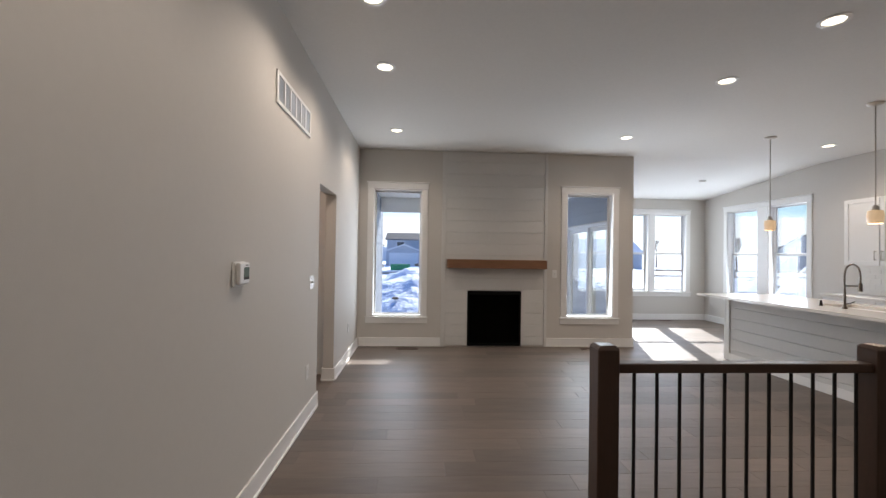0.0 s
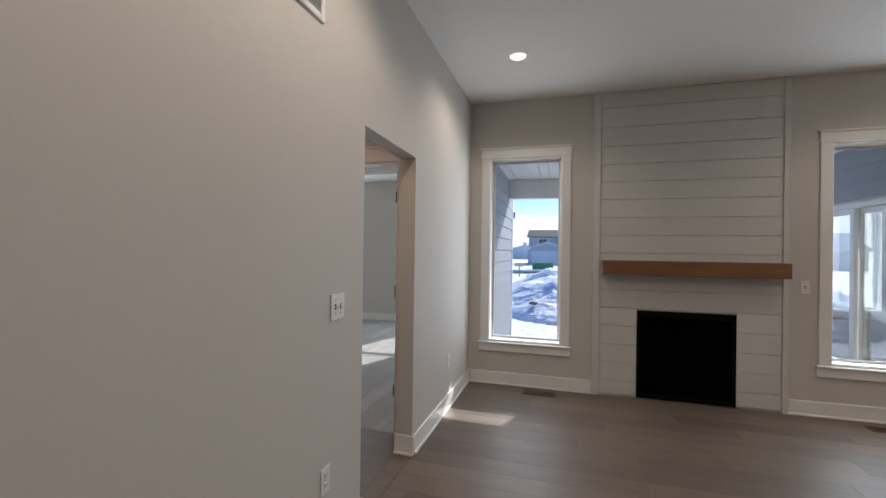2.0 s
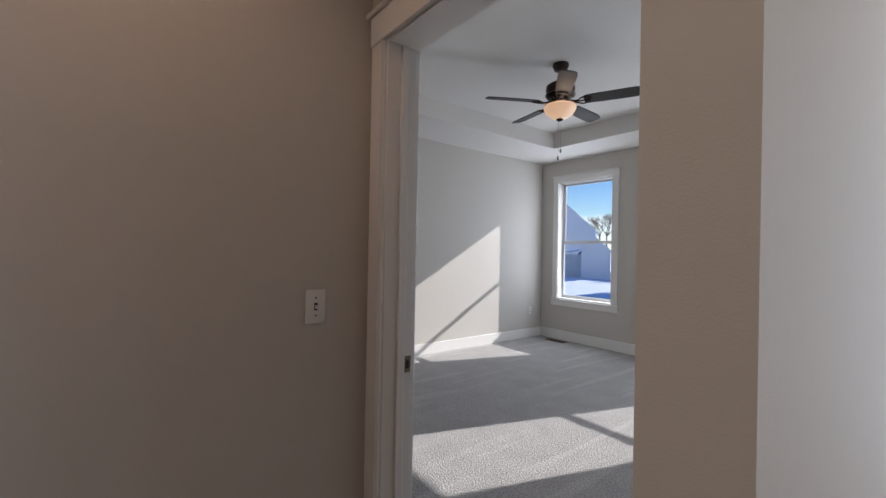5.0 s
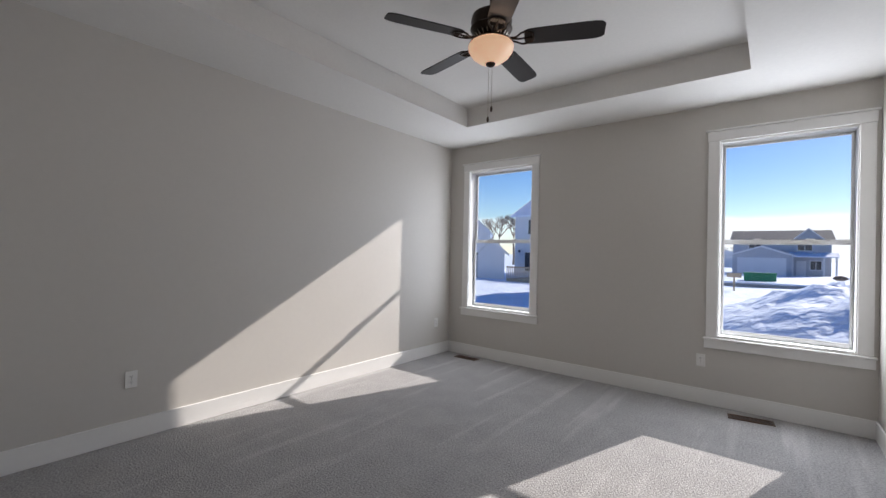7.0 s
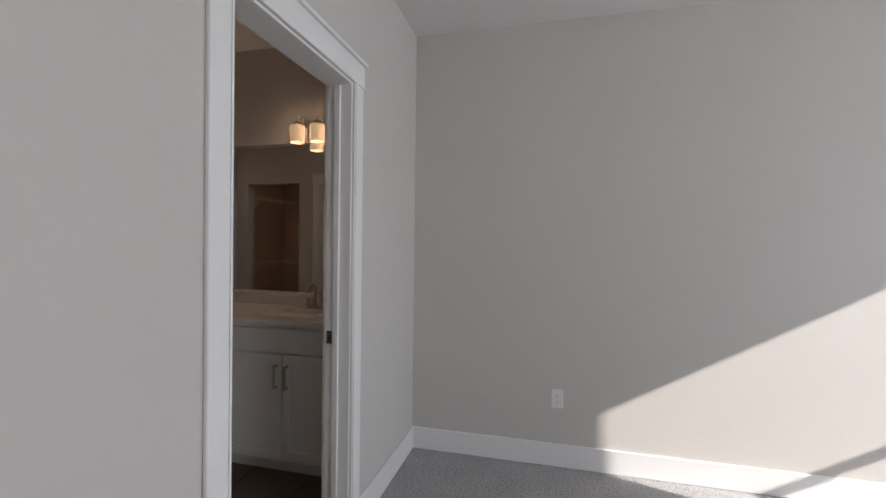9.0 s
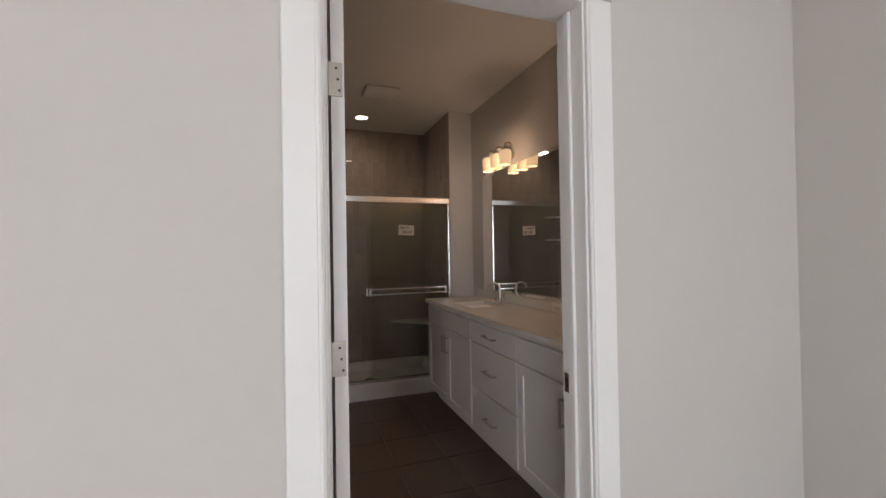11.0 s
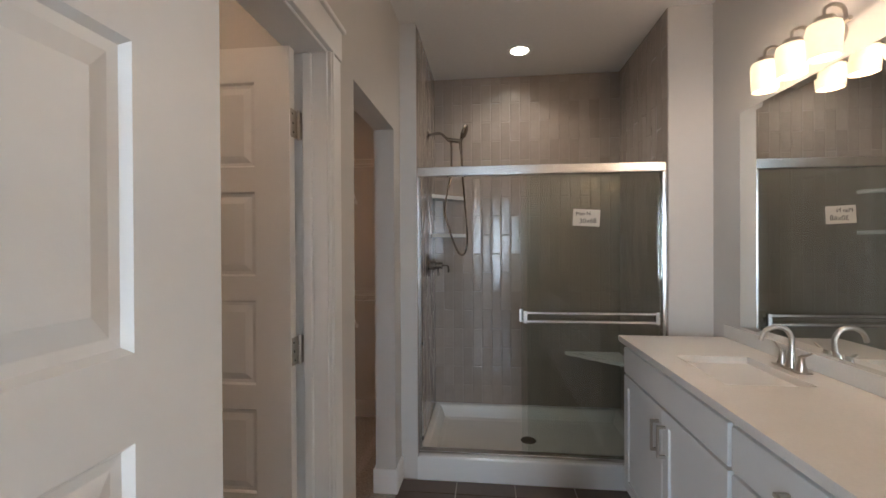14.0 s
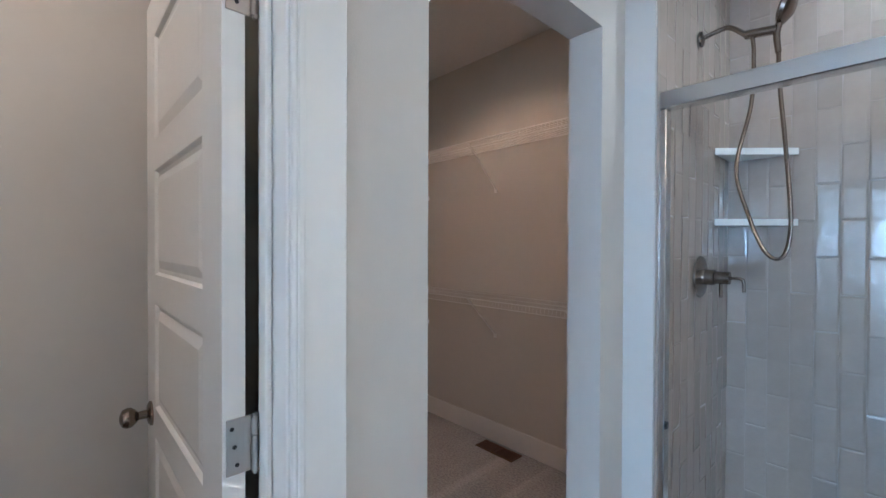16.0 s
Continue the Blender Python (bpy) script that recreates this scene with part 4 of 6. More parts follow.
def island():
    w = thing("kitchen_island", (4.75, 3.75, 0), "white shiplap-clad kitchen island", "kitchen island")
    part("body", box(-0.36, 0.30, -2.0, 1.86, 0.0, 0.888), CAB, w)
    for k in range(6):
        part("board", box(-0.376, -0.3605, -2.0, 1.835, 0.012 + k * 0.146, 0.152 + k * 0.146, 0.003), SHIP, w)
    part("end_panel", box(-0.392, 0.31, 1.8605, 1.89, 0.0, 0.888, 0.003), CAB, w)
    part("corner_post", box(-0.395, -0.3765, 1.79, 1.859, 0.0, 0.888, 0.003), CAB, w)
    part("baseboard_strip", box(-0.40, -0.3965, -2.0, 1.79, 0.0, 0.10, 0.001), TRIM, w)
    ct = thing("island_countertop", (4.6, 3.75, 0.889), "white quartz island countertop with a seating overhang", "countertop")
    part("slab", panel_mesh("z", 0, 0.032, -0.62, 0.50, -2.05, 1.93, [(-0.12, 0.30, -0.12, 0.62)]), QUARTZ, ct)
    sk = bmesh.new()
    for a in ((-0.12, 0.30, -0.12, 0.62, -0.2, -0.19), (-0.12, -0.11, -0.12, 0.62, -0.19, 0.004), (0.29, 0.30, -0.12, 0.62, -0.19, 0.004), (-0.11, 0.29, -0.12, -0.11, -0.19, 0.004), (-0.11, 0.29, 0.61, 0.62, -0.19, 0.004)):
        box(*a, bm=sk)
    part("sink_basin", sk, CHROME, ct, "stainless steel undermount sink")
    f = thing("kitchen_faucet", (4.35, 3.95, 0.921), "tall dark spring pull-down kitchen faucet", "faucet")
    part("base", lathe([(0, 0), (0.024, 0), (0.022, 0.012), (0.013, 0.03), (0.010, 0.2), (0, 0.2)], 20), PEWTER, f, smooth=True)
    part("spout", tube(smooth_line([(0, 0, 0.2), (0, 0, 0.36), (0.03, 0, 0.43), (0.09, 0, 0.455), (0.15, 0, 0.42), (0.17, 0, 0.34), (0.17, 0, 0.27)]), 0.0085), PEWTER, f, smooth=True)
    part("spray_head", lathe([(0, -0.09), (0.02, -0.09), (0.017, -0.02), (0.011, 0), (0, 0)], 16, Matrix.Translation((0.17, 0, 0.27))), PEWTER, f, smooth=True)
    part("holder_arm", tube([(0, 0, 0.235), (0.17, 0, 0.235)], 0.006), BRONZE, f)
    part("lever", tube([(0, 0, 0.05), (0, -0.05, 0.06), (0, -0.10, 0.085)], 0.006), BRONZE, f)
    d = thing("soap_dispenser", (4.37, 4.22, 0.921), "small dark countertop soap dispenser by the sink", "soap dispenser")
    part("pump", lathe([(0, 0), (0.018, 0), (0.014, 0.02), (0.009, 0.06), (0, 0.062)], 14), BRONZE, d, smooth=True)


island()


def shaker_front(x0, x1, z0, z1, rail=0.057):
    """A recessed-panel front in the plane y=0, facing -y, 19 mm thick."""
    bm = bmesh.new()
    rings = []
    for q, y in ((0, 0), (0, -0.017), (0.002, -0.019), (rail, -0.019), (rail + 0.002, -0.010)):
        rings.append([bm.verts.new(c) for c in ((x0 + q, y, z0 + q), (x1 - q, y, z0 + q), (x1 - q, y, z1 - q), (x0 + q, y, z1 - q))])
    for a, b in zip(rings, rings[1:]):
        for i in range(4):
            bm.faces.new((a[i], a[(i + 1) % 4], b[(i + 1) % 4], b[i]))
    bm.faces.new(rings[-1])
    bm.faces.new(rings[0][::-1])
    bmesh.ops.recalc_face_normals(bm, faces=bm.faces)
    return bm


def bar_pull(at, length, upright, parent):
    bm = bmesh.new()
    w = 0.0055
    if upright:
        box(-w, w, -0.036, -0.027, -length / 2, length / 2, 0.0015, bm=bm)
        for s in (-1, 1):
            box(-w, w, -0.028, 0.0, *sorted((s * (length / 2 - 0.012), s * length / 2)), 0.001, bm=bm)
    else:
        box(-length / 2, length / 2, -0.036, -0.027, -w, w, 0.0015, bm=bm)
        for s in (-1, 1):
            box(*sorted((s * (length / 2 - 0.012), s * length / 2)), -0.028, 0.0, -w, w, 0.001, bm=bm)
    return part("handle", bm, NICKEL, parent, "brushed nickel bar pull", at=at)


def kitchen_run():
    for k, (y0, y1) in enumerate(((5.255, 5.73), (4.785, 5.25), (4.30, 4.78))):
        u = thing("upper_cabinet", facing("E", (6.28, (y0 + y1) / 2, 1.35)), "white wall-hung kitchen cabinet with a shaker door", "cabinet", group="kitchen wall cabinets")
        hw = (y1 - y0) / 2
        part("carcass", box(-hw, hw, 0.001, 0.318, 0, 0.95, 0.001), CAB, u)
        d = part("door", shaker_front(-hw + 0.003, hw - 0.003, 0.003, 0.947), CAB, u)
        bar_pull((hw - 0.04 if k != 1 else -hw + 0.04, -0.019, 0.14), 0.13, True, d)
    for y0, y1 in ((5.08, 5.80), (4.30, 5.075)):
        c = thing("base_cabinet", facing("E", (6.02, (y0 + y1) / 2, 0)), "white kitchen base cabinet with two shaker doors", "cabinet", group="kitchen base cabinets")
        hw = (y1 - y0) / 2
        part("carcass", box(-hw, hw, 0.001, 0.578, 0.0, 0.885), CAB, c)
        for l, r in ((-hw + 0.003, -0.002), (0.002, hw - 0.003)):
            d = part("door", shaker_front(l, r, 0.11, 0.70), CAB, c)
            bar_pull(((r - 0.04) if l < 0 else (l + 0.04), -0.019, 0.60), 0.13, True, d)
        part("drawer_front", box(-hw + 0.003, hw - 0.003, -0.019, 0, 0.706, 0.88, 0.002), CAB, c)
    ct = thing("kitchen_countertop", (6.3, 5.1, 0.886), "white quartz countertop along the kitchen wall", "countertop")
    part("slab", box(-0.305, 0.299, -0.82, 0.73, 0, 0.032, 0.002), QUARTZ, ct)
    bs = thing("kitchen_backsplash", (6.6, 5.1, 0.919), "pale grey tiled kitchen backsplash", "backsplash")
    part("grout_bed", box(-0.004, -0.0005, -0.8, 0.72, 0, 0.43), QUARTZ, bs)
    tile = link_mesh("tile", box(-0.009, -0.004, -0.073, 0.073, -0.035, 0.035, 0.002), QUARTZ)
    for r in range(5):
        for c in range(11):
            y = -0.72 + c * 0.15 + (0.075 if r % 2 else 0)
            if y < 0.65:
                ob = new("tile", tile)
                ob.parent = bs
                ob.location = (0, y, 0.045 + r * 0.075)


kitchen_run()


# ---- bedroom ----
def ceiling_fan():
    w = thing("ceiling_fan", (-3.05, 7.15, TZ), "dark bronze five-blade ceiling fan with a lit bowl", "ceiling fan")
    part("canopy", lathe([(0, -0.0005), (0.068, -0.0005), (0.07, -0.02), (0.055, -0.055), (0.02, -0.068), (0, -0.068)], 28), BRONZE, w, smooth=True)
    part("downrod", tube([(0, 0, -0.06), (0, 0, -0.17)], 0.0125), BRONZE, w, smooth=True)
    part("motor_housing", lathe([(0.014, -0.15), (0.03, -0.158), (0.085, -0.168), (0.118, -0.19), (0.125, -0.225), (0.118, -0.262), (0.128, -0.270), (0.120, -0.285), (0.09, -0.315), (0.05, -0.325), (0, -0.325)], 36), BRONZE, w, smooth=True)
    for k in range(20):
        a = 2 * math.pi * k / 20
        part("housing_rib", tube([(0.119 * math.cos(a), 0.119 * math.sin(a), -0.272), (0.086 * math.cos(a), 0.086 * math.sin(a), -0.322)], 0.004, 6), NICKEL, w)
    part("light_fitter", lathe([(0.05, -0.322), (0.075, -0.332), (0.13, -0.352), (0.132, -0.362), (0.0, -0.362)], 32), BRONZE, w, smooth=True)
    part("bowl", lathe([(0.132, -0.364), (0.138, -0.375), (0.134, -0.40), (0.112, -0.435), (0.072, -0.465), (0.03, -0.478), (0, -0.48)], 36), BOWLG, w, "lit amber alabaster glass bowl", smooth=True).visible_shadow = False
    part("finial", lathe([(0, -0.50), (0.012, -0.498), (0.028, -0.488), (0.03, -0.478), (0.0, -0.474)], 20), BRONZE, w, smooth=True)
    for x, l in ((0.012, 0.25), (-0.012, 0.31)):
        ch = part("pull_chain", tube([(x, 0, -0.49), (x, 0, -0.49 - l)], 0.0016, 6), NICKEL, w)
        part("pull_fob", lathe([(0, -0.035), (0.006, -0.033), (0.008, -0.015), (0.004, 0), (0, 0)], 12, Matrix.Translation((x, 0, -0.49 - l))), STAIN, ch, "turned dark wood fob", smooth=True)
    blade = bmesh.new()
    xs = [(0.20, 0.050), (0.23, 0.062), (0.32, 0.066), (0.50, 0.069), (0.60, 0.069), (0.635, 0.062), (0.655, 0.045)]
    top = [blade.verts.new((x, s, 0.003)) for s_, side in ((1, xs), (-1, xs[::-1])) for x, y in side for s in (s_ * y,)]
    bot = [blade.verts.new((v.co.x, v.co.y, -0.003)) for v in top]
    blade.faces.new(top)
    blade.faces.new(bot[::-1])
    for i in range(len(top)):
        blade.faces.new((top[i], bot[i], bot[(i + 1) % len(top)], top[(i + 1) % len(top)]))
    bmesh.ops.recalc_face_normals(blade, faces=blade.faces)
    bme = link_mesh("blade", blade, BLADE)
    iron = bmesh.new()
    for s in (-1, 1):
        tube(smooth_line([(0.10, 0.012 * s, 0), (0.15, 0.02 * s, -0.012), (0.19, 0.048 * s, -0.008), (0.245, 0.035 * s, -0.006), (0.255, 0.0, -0.006)], 4), 0.006, 6, iron)
    tube([(0.10, 0, 0), (0.17, 0, -0.010), (0.255, 0, -0.006)], 0.006, 6, iron)
    ime = link_mesh("blade_iron", iron, BRONZE, True)
    for k in range(5):
        ob = new("blade", bme)
        ob.parent = w
        ob.matrix_basis = pose(0, 0, -0.335, 0, 0, 24 + 72 * k) @ pose(0, 0, 0, -12)
        io = new("blade_iron", ime)
        io.parent = ob
    point_lamp("fan_lamp", (-3.05, 7.15, TZ - 0.41), FAN_W, 0.04)


ceiling_fan()


# ---- bathroom ----
VX = -4.575       # cabinet face
layout["origin"] = BATH_WING


def vanity():
    T = 0.905
    def unit(y0, y1, label):
        u = thing("vanity_cabinet", facing("W", (VX, (y0 + y1) / 2, 0)), label, "cabinet", group="vanity cabinets")
        hw = (y1 - y0) / 2
        part("carcass", box(-hw, hw, 0.001, 0.523, 0.095, T - 0.001), CAB, u)
        part("toe_kick", box(-hw, hw, 0.075, 0.523, 0.0, 0.094), CAB, u)
        return u, hw
    for y0, y1, lab in ((2.325, 3.325, "white vanity cabinet with two shaker doors below a sink"), (3.985, 4.945, "white vanity cabinet with two shaker doors by the door")):
        u, hw = unit(y0, y1, lab)
        part("false_front", box(-hw + 0.004, hw - 0.012, -0.019, 0, 0.742, 0.878, 0.002), CAB, u, "flat panel below the countertop")
        mid = 0.0
        for l, r in ((-hw + 0.004, mid - 0.002), (mid + 0.002, hw - 0.012)):
            d = part("door", shaker_front(l, r, 0.115, 0.730), CAB, u)
            bar_pull((r - 0.032 if r <= mid else l + 0.032, -0.019, 0.605), 0.135, True, d)
    u, hw = unit(3.327, 3.983, "white vanity drawer unit with three drawers")
    for z0, z1 in ((0.742, 0.878), (0.425, 0.730), (0.115, 0.413)):
        d = part("drawer_front", box(-hw + 0.008, hw - 0.010, -0.019, 0, z0, z1, 0.002), CAB, u)
        bar_pull((-0.005, -0.019, (z0 + z1) / 2), 0.155, False, d)
    ct = thing("vanity_countertop", (-4.82, 3.6, T), "cream quartz double-sink vanity countertop with a backsplash", "countertop")
    x0, x1, y0, y1 = -0.279, 0.285, -1.30, 1.345
    sinks = ((-0.88, -0.48), (0.60, 1.0))
    sx0, sx1 = -0.135, 0.165
    part("slab", panel_mesh("z", 0, 0.03, x0, x1, y0, y1, [(sx0, sx1, a, b) for a, b in sinks]), QUARTZ, ct)
    part("backsplash", box(x0 + 0.0005, x0 + 0.02, y0, y1, 0.0305, 0.098, 0.002), QUARTZ, ct, "low quartz backsplash strip")
    for a, b in sinks:
        bs = bmesh.new()
        rings = []
        for dz, q in ((0.0, -0.006), (-0.02, -0.004), (-0.10, 0.02), (-0.13, 0.05)):
            rings.append([bs.verts.new(c) for c in ((sx0 + q, a + q, dz), (sx1 - q, a + q, dz), (sx1 - q, b - q, dz), (sx0 + q, b - q, dz))])
        for r1, r2 in zip(rings, rings[1:]):
            for i in range(4):
                bs.faces.new((r1[i], r1[(i + 1) % 4], r2[(i + 1) % 4], r2[i]))
        bs.faces.new(rings[-1])
        bmesh.ops.recalc_face_normals(bs, faces=bs.faces)
        bmesh.ops.reverse_faces(bs, faces=bs.faces)
        basin = part("sink_basin", bs, ACRYL, ct, "white undermount rectangular basin")
        part("drain", lathe([(0, 0.002), (0.02, 0.002), (0.022, 0.0)], 18, Matrix.Translation((0.0, (a + b) / 2, -0.1295))), NICKEL, basin)


vanity()


def faucet(y):
    f = thing("bathroom_faucet", (-5.015, y, 0.9355), "brushed nickel two-handle arched bathroom faucet", "faucet", group="vanity faucets")
    part("deck_plate", box(-0.027, 0.027, -0.078, 0.078, 0, 0.008, 0.006, 2), NICKEL, f, smooth=True)
    part("body", lathe([(0, 0.008), (0.021, 0.008), (0.016, 0.03), (0.012, 0.07), (0.011, 0.09), (0, 0.09)], 18), NICKEL, f, smooth=True)
    part("spout", tube(smooth_line([(0, 0, 0.08), (0.0, 0, 0.125), (0.022, 0, 0.158), (0.062, 0, 0.166), (0.098, 0, 0.148), (0.114, 0, 0.112)]), 0.0105, 12, taper=0.0085), NICKEL, f, smooth=True)
    for s in (-1, 1):
        h = part("handle_base", lathe([(0, 0.008), (0.02, 0.008), (0.014, 0.03), (0.010, 0.055), (0.012, 0.062), (0, 0.066)], 18, Matrix.Translation((0, s * 0.052, 0))), NICKEL, f, smooth=True)
        part("lever", tube(smooth_line([(0, s * 0.052, 0.064), (0.0, s * 0.075, 0.072), (-0.002, s * 0.10, 0.086)], 4), 0.006, 8, taper=0.0045), NICKEL, h, smooth=True)


faucet(2.90)
faucet(4.40)


def mirror():
    w = thing("vanity_mirror", (-5.10, 3.62, 1.04), "wide frameless mirror above the vanity counter", "mirror")
    m = bmesh.new()
    y0, y1, z0, z1 = -1.20, 1.22, -0.035, 1.055
    a = [m.verts.new((0.004, y, z)) for y, z in ((y0, z0), (y1, z0), (y1, z1), (y0, z1))]
    q = 0.025
    b = [m.verts.new((0.0065, y, z)) for y, z in ((y0 + q, z0 + q), (y1 - q, z0 + q), (y1 - q, z1 - q), (y0 + q, z1 - q))]
    c = [m.verts.new((0.0008, y, z)) for y, z in ((y0, z0), (y1, z0), (y1, z1), (y0, z1))]
    for i in range(4):
        j = (i + 1) % 4
        m.faces.new((a[i], a[j], b[j], b[i]))
        m.faces.new((c[i], c[j], a[j], a[i]))
    m.faces.new(b)
    bmesh.ops.recalc_face_normals(m, faces=m.faces)
    part("glass", m, MIRROR, w)


mirror()


def sconce(yc):
    w = thing("vanity_light", (-5.10, yc, 2.19), "three-shade nickel vanity light, switched on", "wall light", group="vanity lights")
    plate = lathe([(0, 0), (0.058, 0), (0.058, 0.012), (0.045, 0.022), (0, 0.024)], 30, pose(0, 0, 0, 0, 90) @ Matrix.Diagonal((1, 1.45, 1, 1)))
    part("back_plate", plate, NICKEL, w, smooth=True)
    part("bar", tube([(0.06, -0.17, 0.0), (0.06, 0.17, 0.0)], 0.008), NICKEL, w, smooth=True)
    part("stem", tube([(0.02, 0, 0), (0.06, 0, 0)], 0.010), NICKEL, w, smooth=True)
    for y in (-0.152, 0, 0.152):
        a = part("arm", tube(smooth_line([(0.06, y, 0), (0.07, y, 0.045), (0.10, y, 0.058), (0.128, y, 0.045), (0.13, y, 0.01)], 5), 0.0065, 8), NICKEL, w, smooth=True)
        part("holder", lathe([(0, 0.016), (0.03, 0.012), (0.032, -0.008), (0, -0.008)], 20, Matrix.Translation((0.13, y, 0))), NICKEL, a, smooth=True)
        part("shade", lathe([(0.03, -0.006), (0.047, -0.010), (0.052, -0.03), (0.047, -0.125), (0.044, -0.125), (0.048, -0.03), (0.028, -0.012)], 28, Matrix.Translation((0.13, y, 0))), SHADEG, a, "lit frosted glass shade", smooth=True).visible_shadow = False
        point_lamp("vanity_lamp", (-5.10 + 0.13, yc + y, 2.19 - 0.055), SCONCE_W, 0.02)


sconce(2.97)
sconce(4.43)
wall_plate("wall_outlet", "W", (-5.078, 3.64, 0.972), 0.116, 0.072, "outlet_wide", "white duplex outlet laid sideways in the backsplash")


def exhaust_fan():
    w = thing("exhaust_fan", (-4.11, 2.47, 2.80), "white bathroom exhaust fan cover on the ceiling", "vent")
    part("cover", box(-0.15, 0.15, -0.13, 0.13, -0.022, -0.004, 0.012, 3), PLASTIC, w, smooth=True)
    # dark sheet that paints the shade in the gap above the cover
    part("backing", box(-0.135, 0.135, -0.115, 0.115, -0.004, -0.0005), SLOT, w)


exhaust_fan()


def shower():
    X0, X1, YB, YF = -4.86, -3.386, 1.27, 2.155
    b = thing("shower_tray", ((X0 + X1) / 2, (YB + YF) / 2, 0), "white acrylic shower base with a raised threshold", "shower base")
    hx, hy = (X1 - X0) / 2 - 0.001, (YF - YB) / 2
    pan = bmesh.new()
    rings = []
    spec = ((0.0, 0.0, 0.0, 0.0), (0.0, 0.0, 0.0, 0.135), (0.012, 0.008, 0.004, 0.145), (0.04, 0.045, 0.09, 0.145), (0.052, 0.056, 0.10, 0.135), (0.085, 0.085, 0.125, 0.062), (0.12, 0.12, 0.16, 0.052))
    for sx, sb, sf, z in spec:
        rings.append([pan.verts.new(c) for c in ((-hx + sx, -hy + 0.001 + sb, z), (hx - sx, -hy + 0.001 + sb, z), (hx - sx, hy + 0.012 - sf, z), (-hx + sx, hy + 0.012 - sf, z))])
    for r1, r2 in zip(rings, rings[1:]):
        for i in range(4):
            pan.faces.new((r1[i], r1[(i + 1) % 4], r2[(i + 1) % 4], r2[i]))
    centre = pan.verts.new((0, -0.03, 0.044))
    for i in range(4):
        pan.faces.new((rings[-1][i], rings[-1][(i + 1) % 4], centre))
    bmesh.ops.recalc_face_normals(pan, faces=pan.faces)
    part("pan", pan, ACRYL, b)
    dr = part("drain_cover", lathe([(0, 0.006), (0.05, 0.006), (0.055, 0.002), (0.055, 0)], 28, Matrix.Translation((0.02, -0.03, 0.046))), PEWTER, b, "round pewter drain cover", smooth=True)
    for k in range(8):
        a = 2 * math.pi * k / 8
        part("drain_hole", lathe([(0, 0.0068), (0.006, 0.0066), (0.006, 0.004)], 8, Matrix.Translation((0.02 + 0.03 * math.cos(a), -0.03 + 0.03 * math.sin(a), 0.046))), SLOT, dr)
    # glazed wall tiles
    tw, th, g = 0.0762, 0.3040, 0.0014

    def tile_mesh(w, h):
        m = bmesh.new()
        q, d = 0.007, 0.0030
        r0 = [m.verts.new((s * w / 2, 0, t * h / 2)) for s, t in ((-1, -1), (1, -1), (1, 1), (-1, 1))]
        r1 = [m.verts.new((s * w / 2, -0.0015, t * h / 2)) for s, t in ((-1, -1), (1, -1), (1, 1), (-1, 1))]
        r2 = [m.verts.new((s * (w / 2 - q), -d, t * (h / 2 - q))) for s, t in ((-1, -1), (1, -1), (1, 1), (-1, 1))]
        for a, c in ((r0, r1), (r1, r2)):
            for i in range(4):
                m.faces.new((a[i], a[(i + 1) % 4], c[(i + 1) % 4], c[i]))
        m.faces.new(r2)
        bmesh.ops.recalc_face_normals(m, faces=m.faces)
        return link_mesh("tile", m, TILEW)

    cache = {}
    rng = random.Random(4)
    for name, d, place, width, lab in (("shower_tile_back", "S", ((X0 + X1) / 2, YB, 0.146), X1 - X0, "back wall of glossy taupe bevelled tiles set upright"),
                                       ("shower_tile_east", "E", (X1, (YB + YF) / 2 + 0.004, 0.146), YF - YB - 0.012, "side wall of glossy taupe bevelled tiles set upright"),
                                       ("shower_tile_west", "W", (X0, (YB + YF) / 2 + 0.004, 0.146), YF - YB - 0.012, "side wall of glossy taupe bevelled tiles set upright")):
        s = thing(name, facing(d, place), lab, "tiled wall", kind="structure")
        part("grout_bed", box(-width / 2, width / 2, -0.003, -0.0005, 0, 2.652), GROUTW, s)
        cols = round(width / (tw + g))
        cw = width / cols
        for c in range(cols):
            z = -(th + g) * (0.5 if c % 2 else 0)
            while z < 2.65:
                b0, t0 = max(z, 0), min(z + th, 2.65)
                if t0 - b0 > 0.03:
                    key = (round(cw, 4), round(t0 - b0, 3))
                    if key not in cache:
                        cache[key] = tile_mesh(cw - g, t0 - b0)
                    ob = new("tile", cache[key])
                    ob.parent = s
                    ob.matrix_basis = Matrix.Translation((-width / 2 + cw * (c + 0.5), -0.003, (b0 + t0) / 2)) @ pose(0, 0, 0, rng.uniform(-0.9, 0.9), 0, rng.uniform(-1.3, 1.3))
                z += th + g
    # corner shelves and seat
    for z in (1.53, 1.832):
        sh = bmesh.new()
        a = [sh.verts.new((x, y, 0)) for x, y in ((0, 0), (-0.245, 0), (0, 0.245))]
        c = [sh.verts.new((x, y, 0.028)) for x, y in ((0, 0), (-0.245, 0), (0, 0.245))]
        sh.faces.new(a)
        sh.faces.new(c[::-1])
        for i in range(3):
            sh.faces.new((a[i], a[(i + 1) % 3], c[(i + 1) % 3], c[i]))
        bmesh.ops.recalc_face_normals(sh, faces=sh.faces)
        whole("corner_shelf", sh, ACRYL, "white triangular stone shelf in the shower corner", "shelf", "shower corner shelves", at=(X1 - 0.012, YB + 0.012, z - 0.028))
    st = bmesh.new()
    a = [st.verts.new((x, y, 0)) for x, y in ((0, 0), (0.42, 0), (0, 0.36))]
    c = [st.verts.new((x, y, 0.03)) for x, y in ((0, 0), (0.42, 0), (0, 0.36))]
    st.faces.new(a)
    st.faces.new(c[::-1])
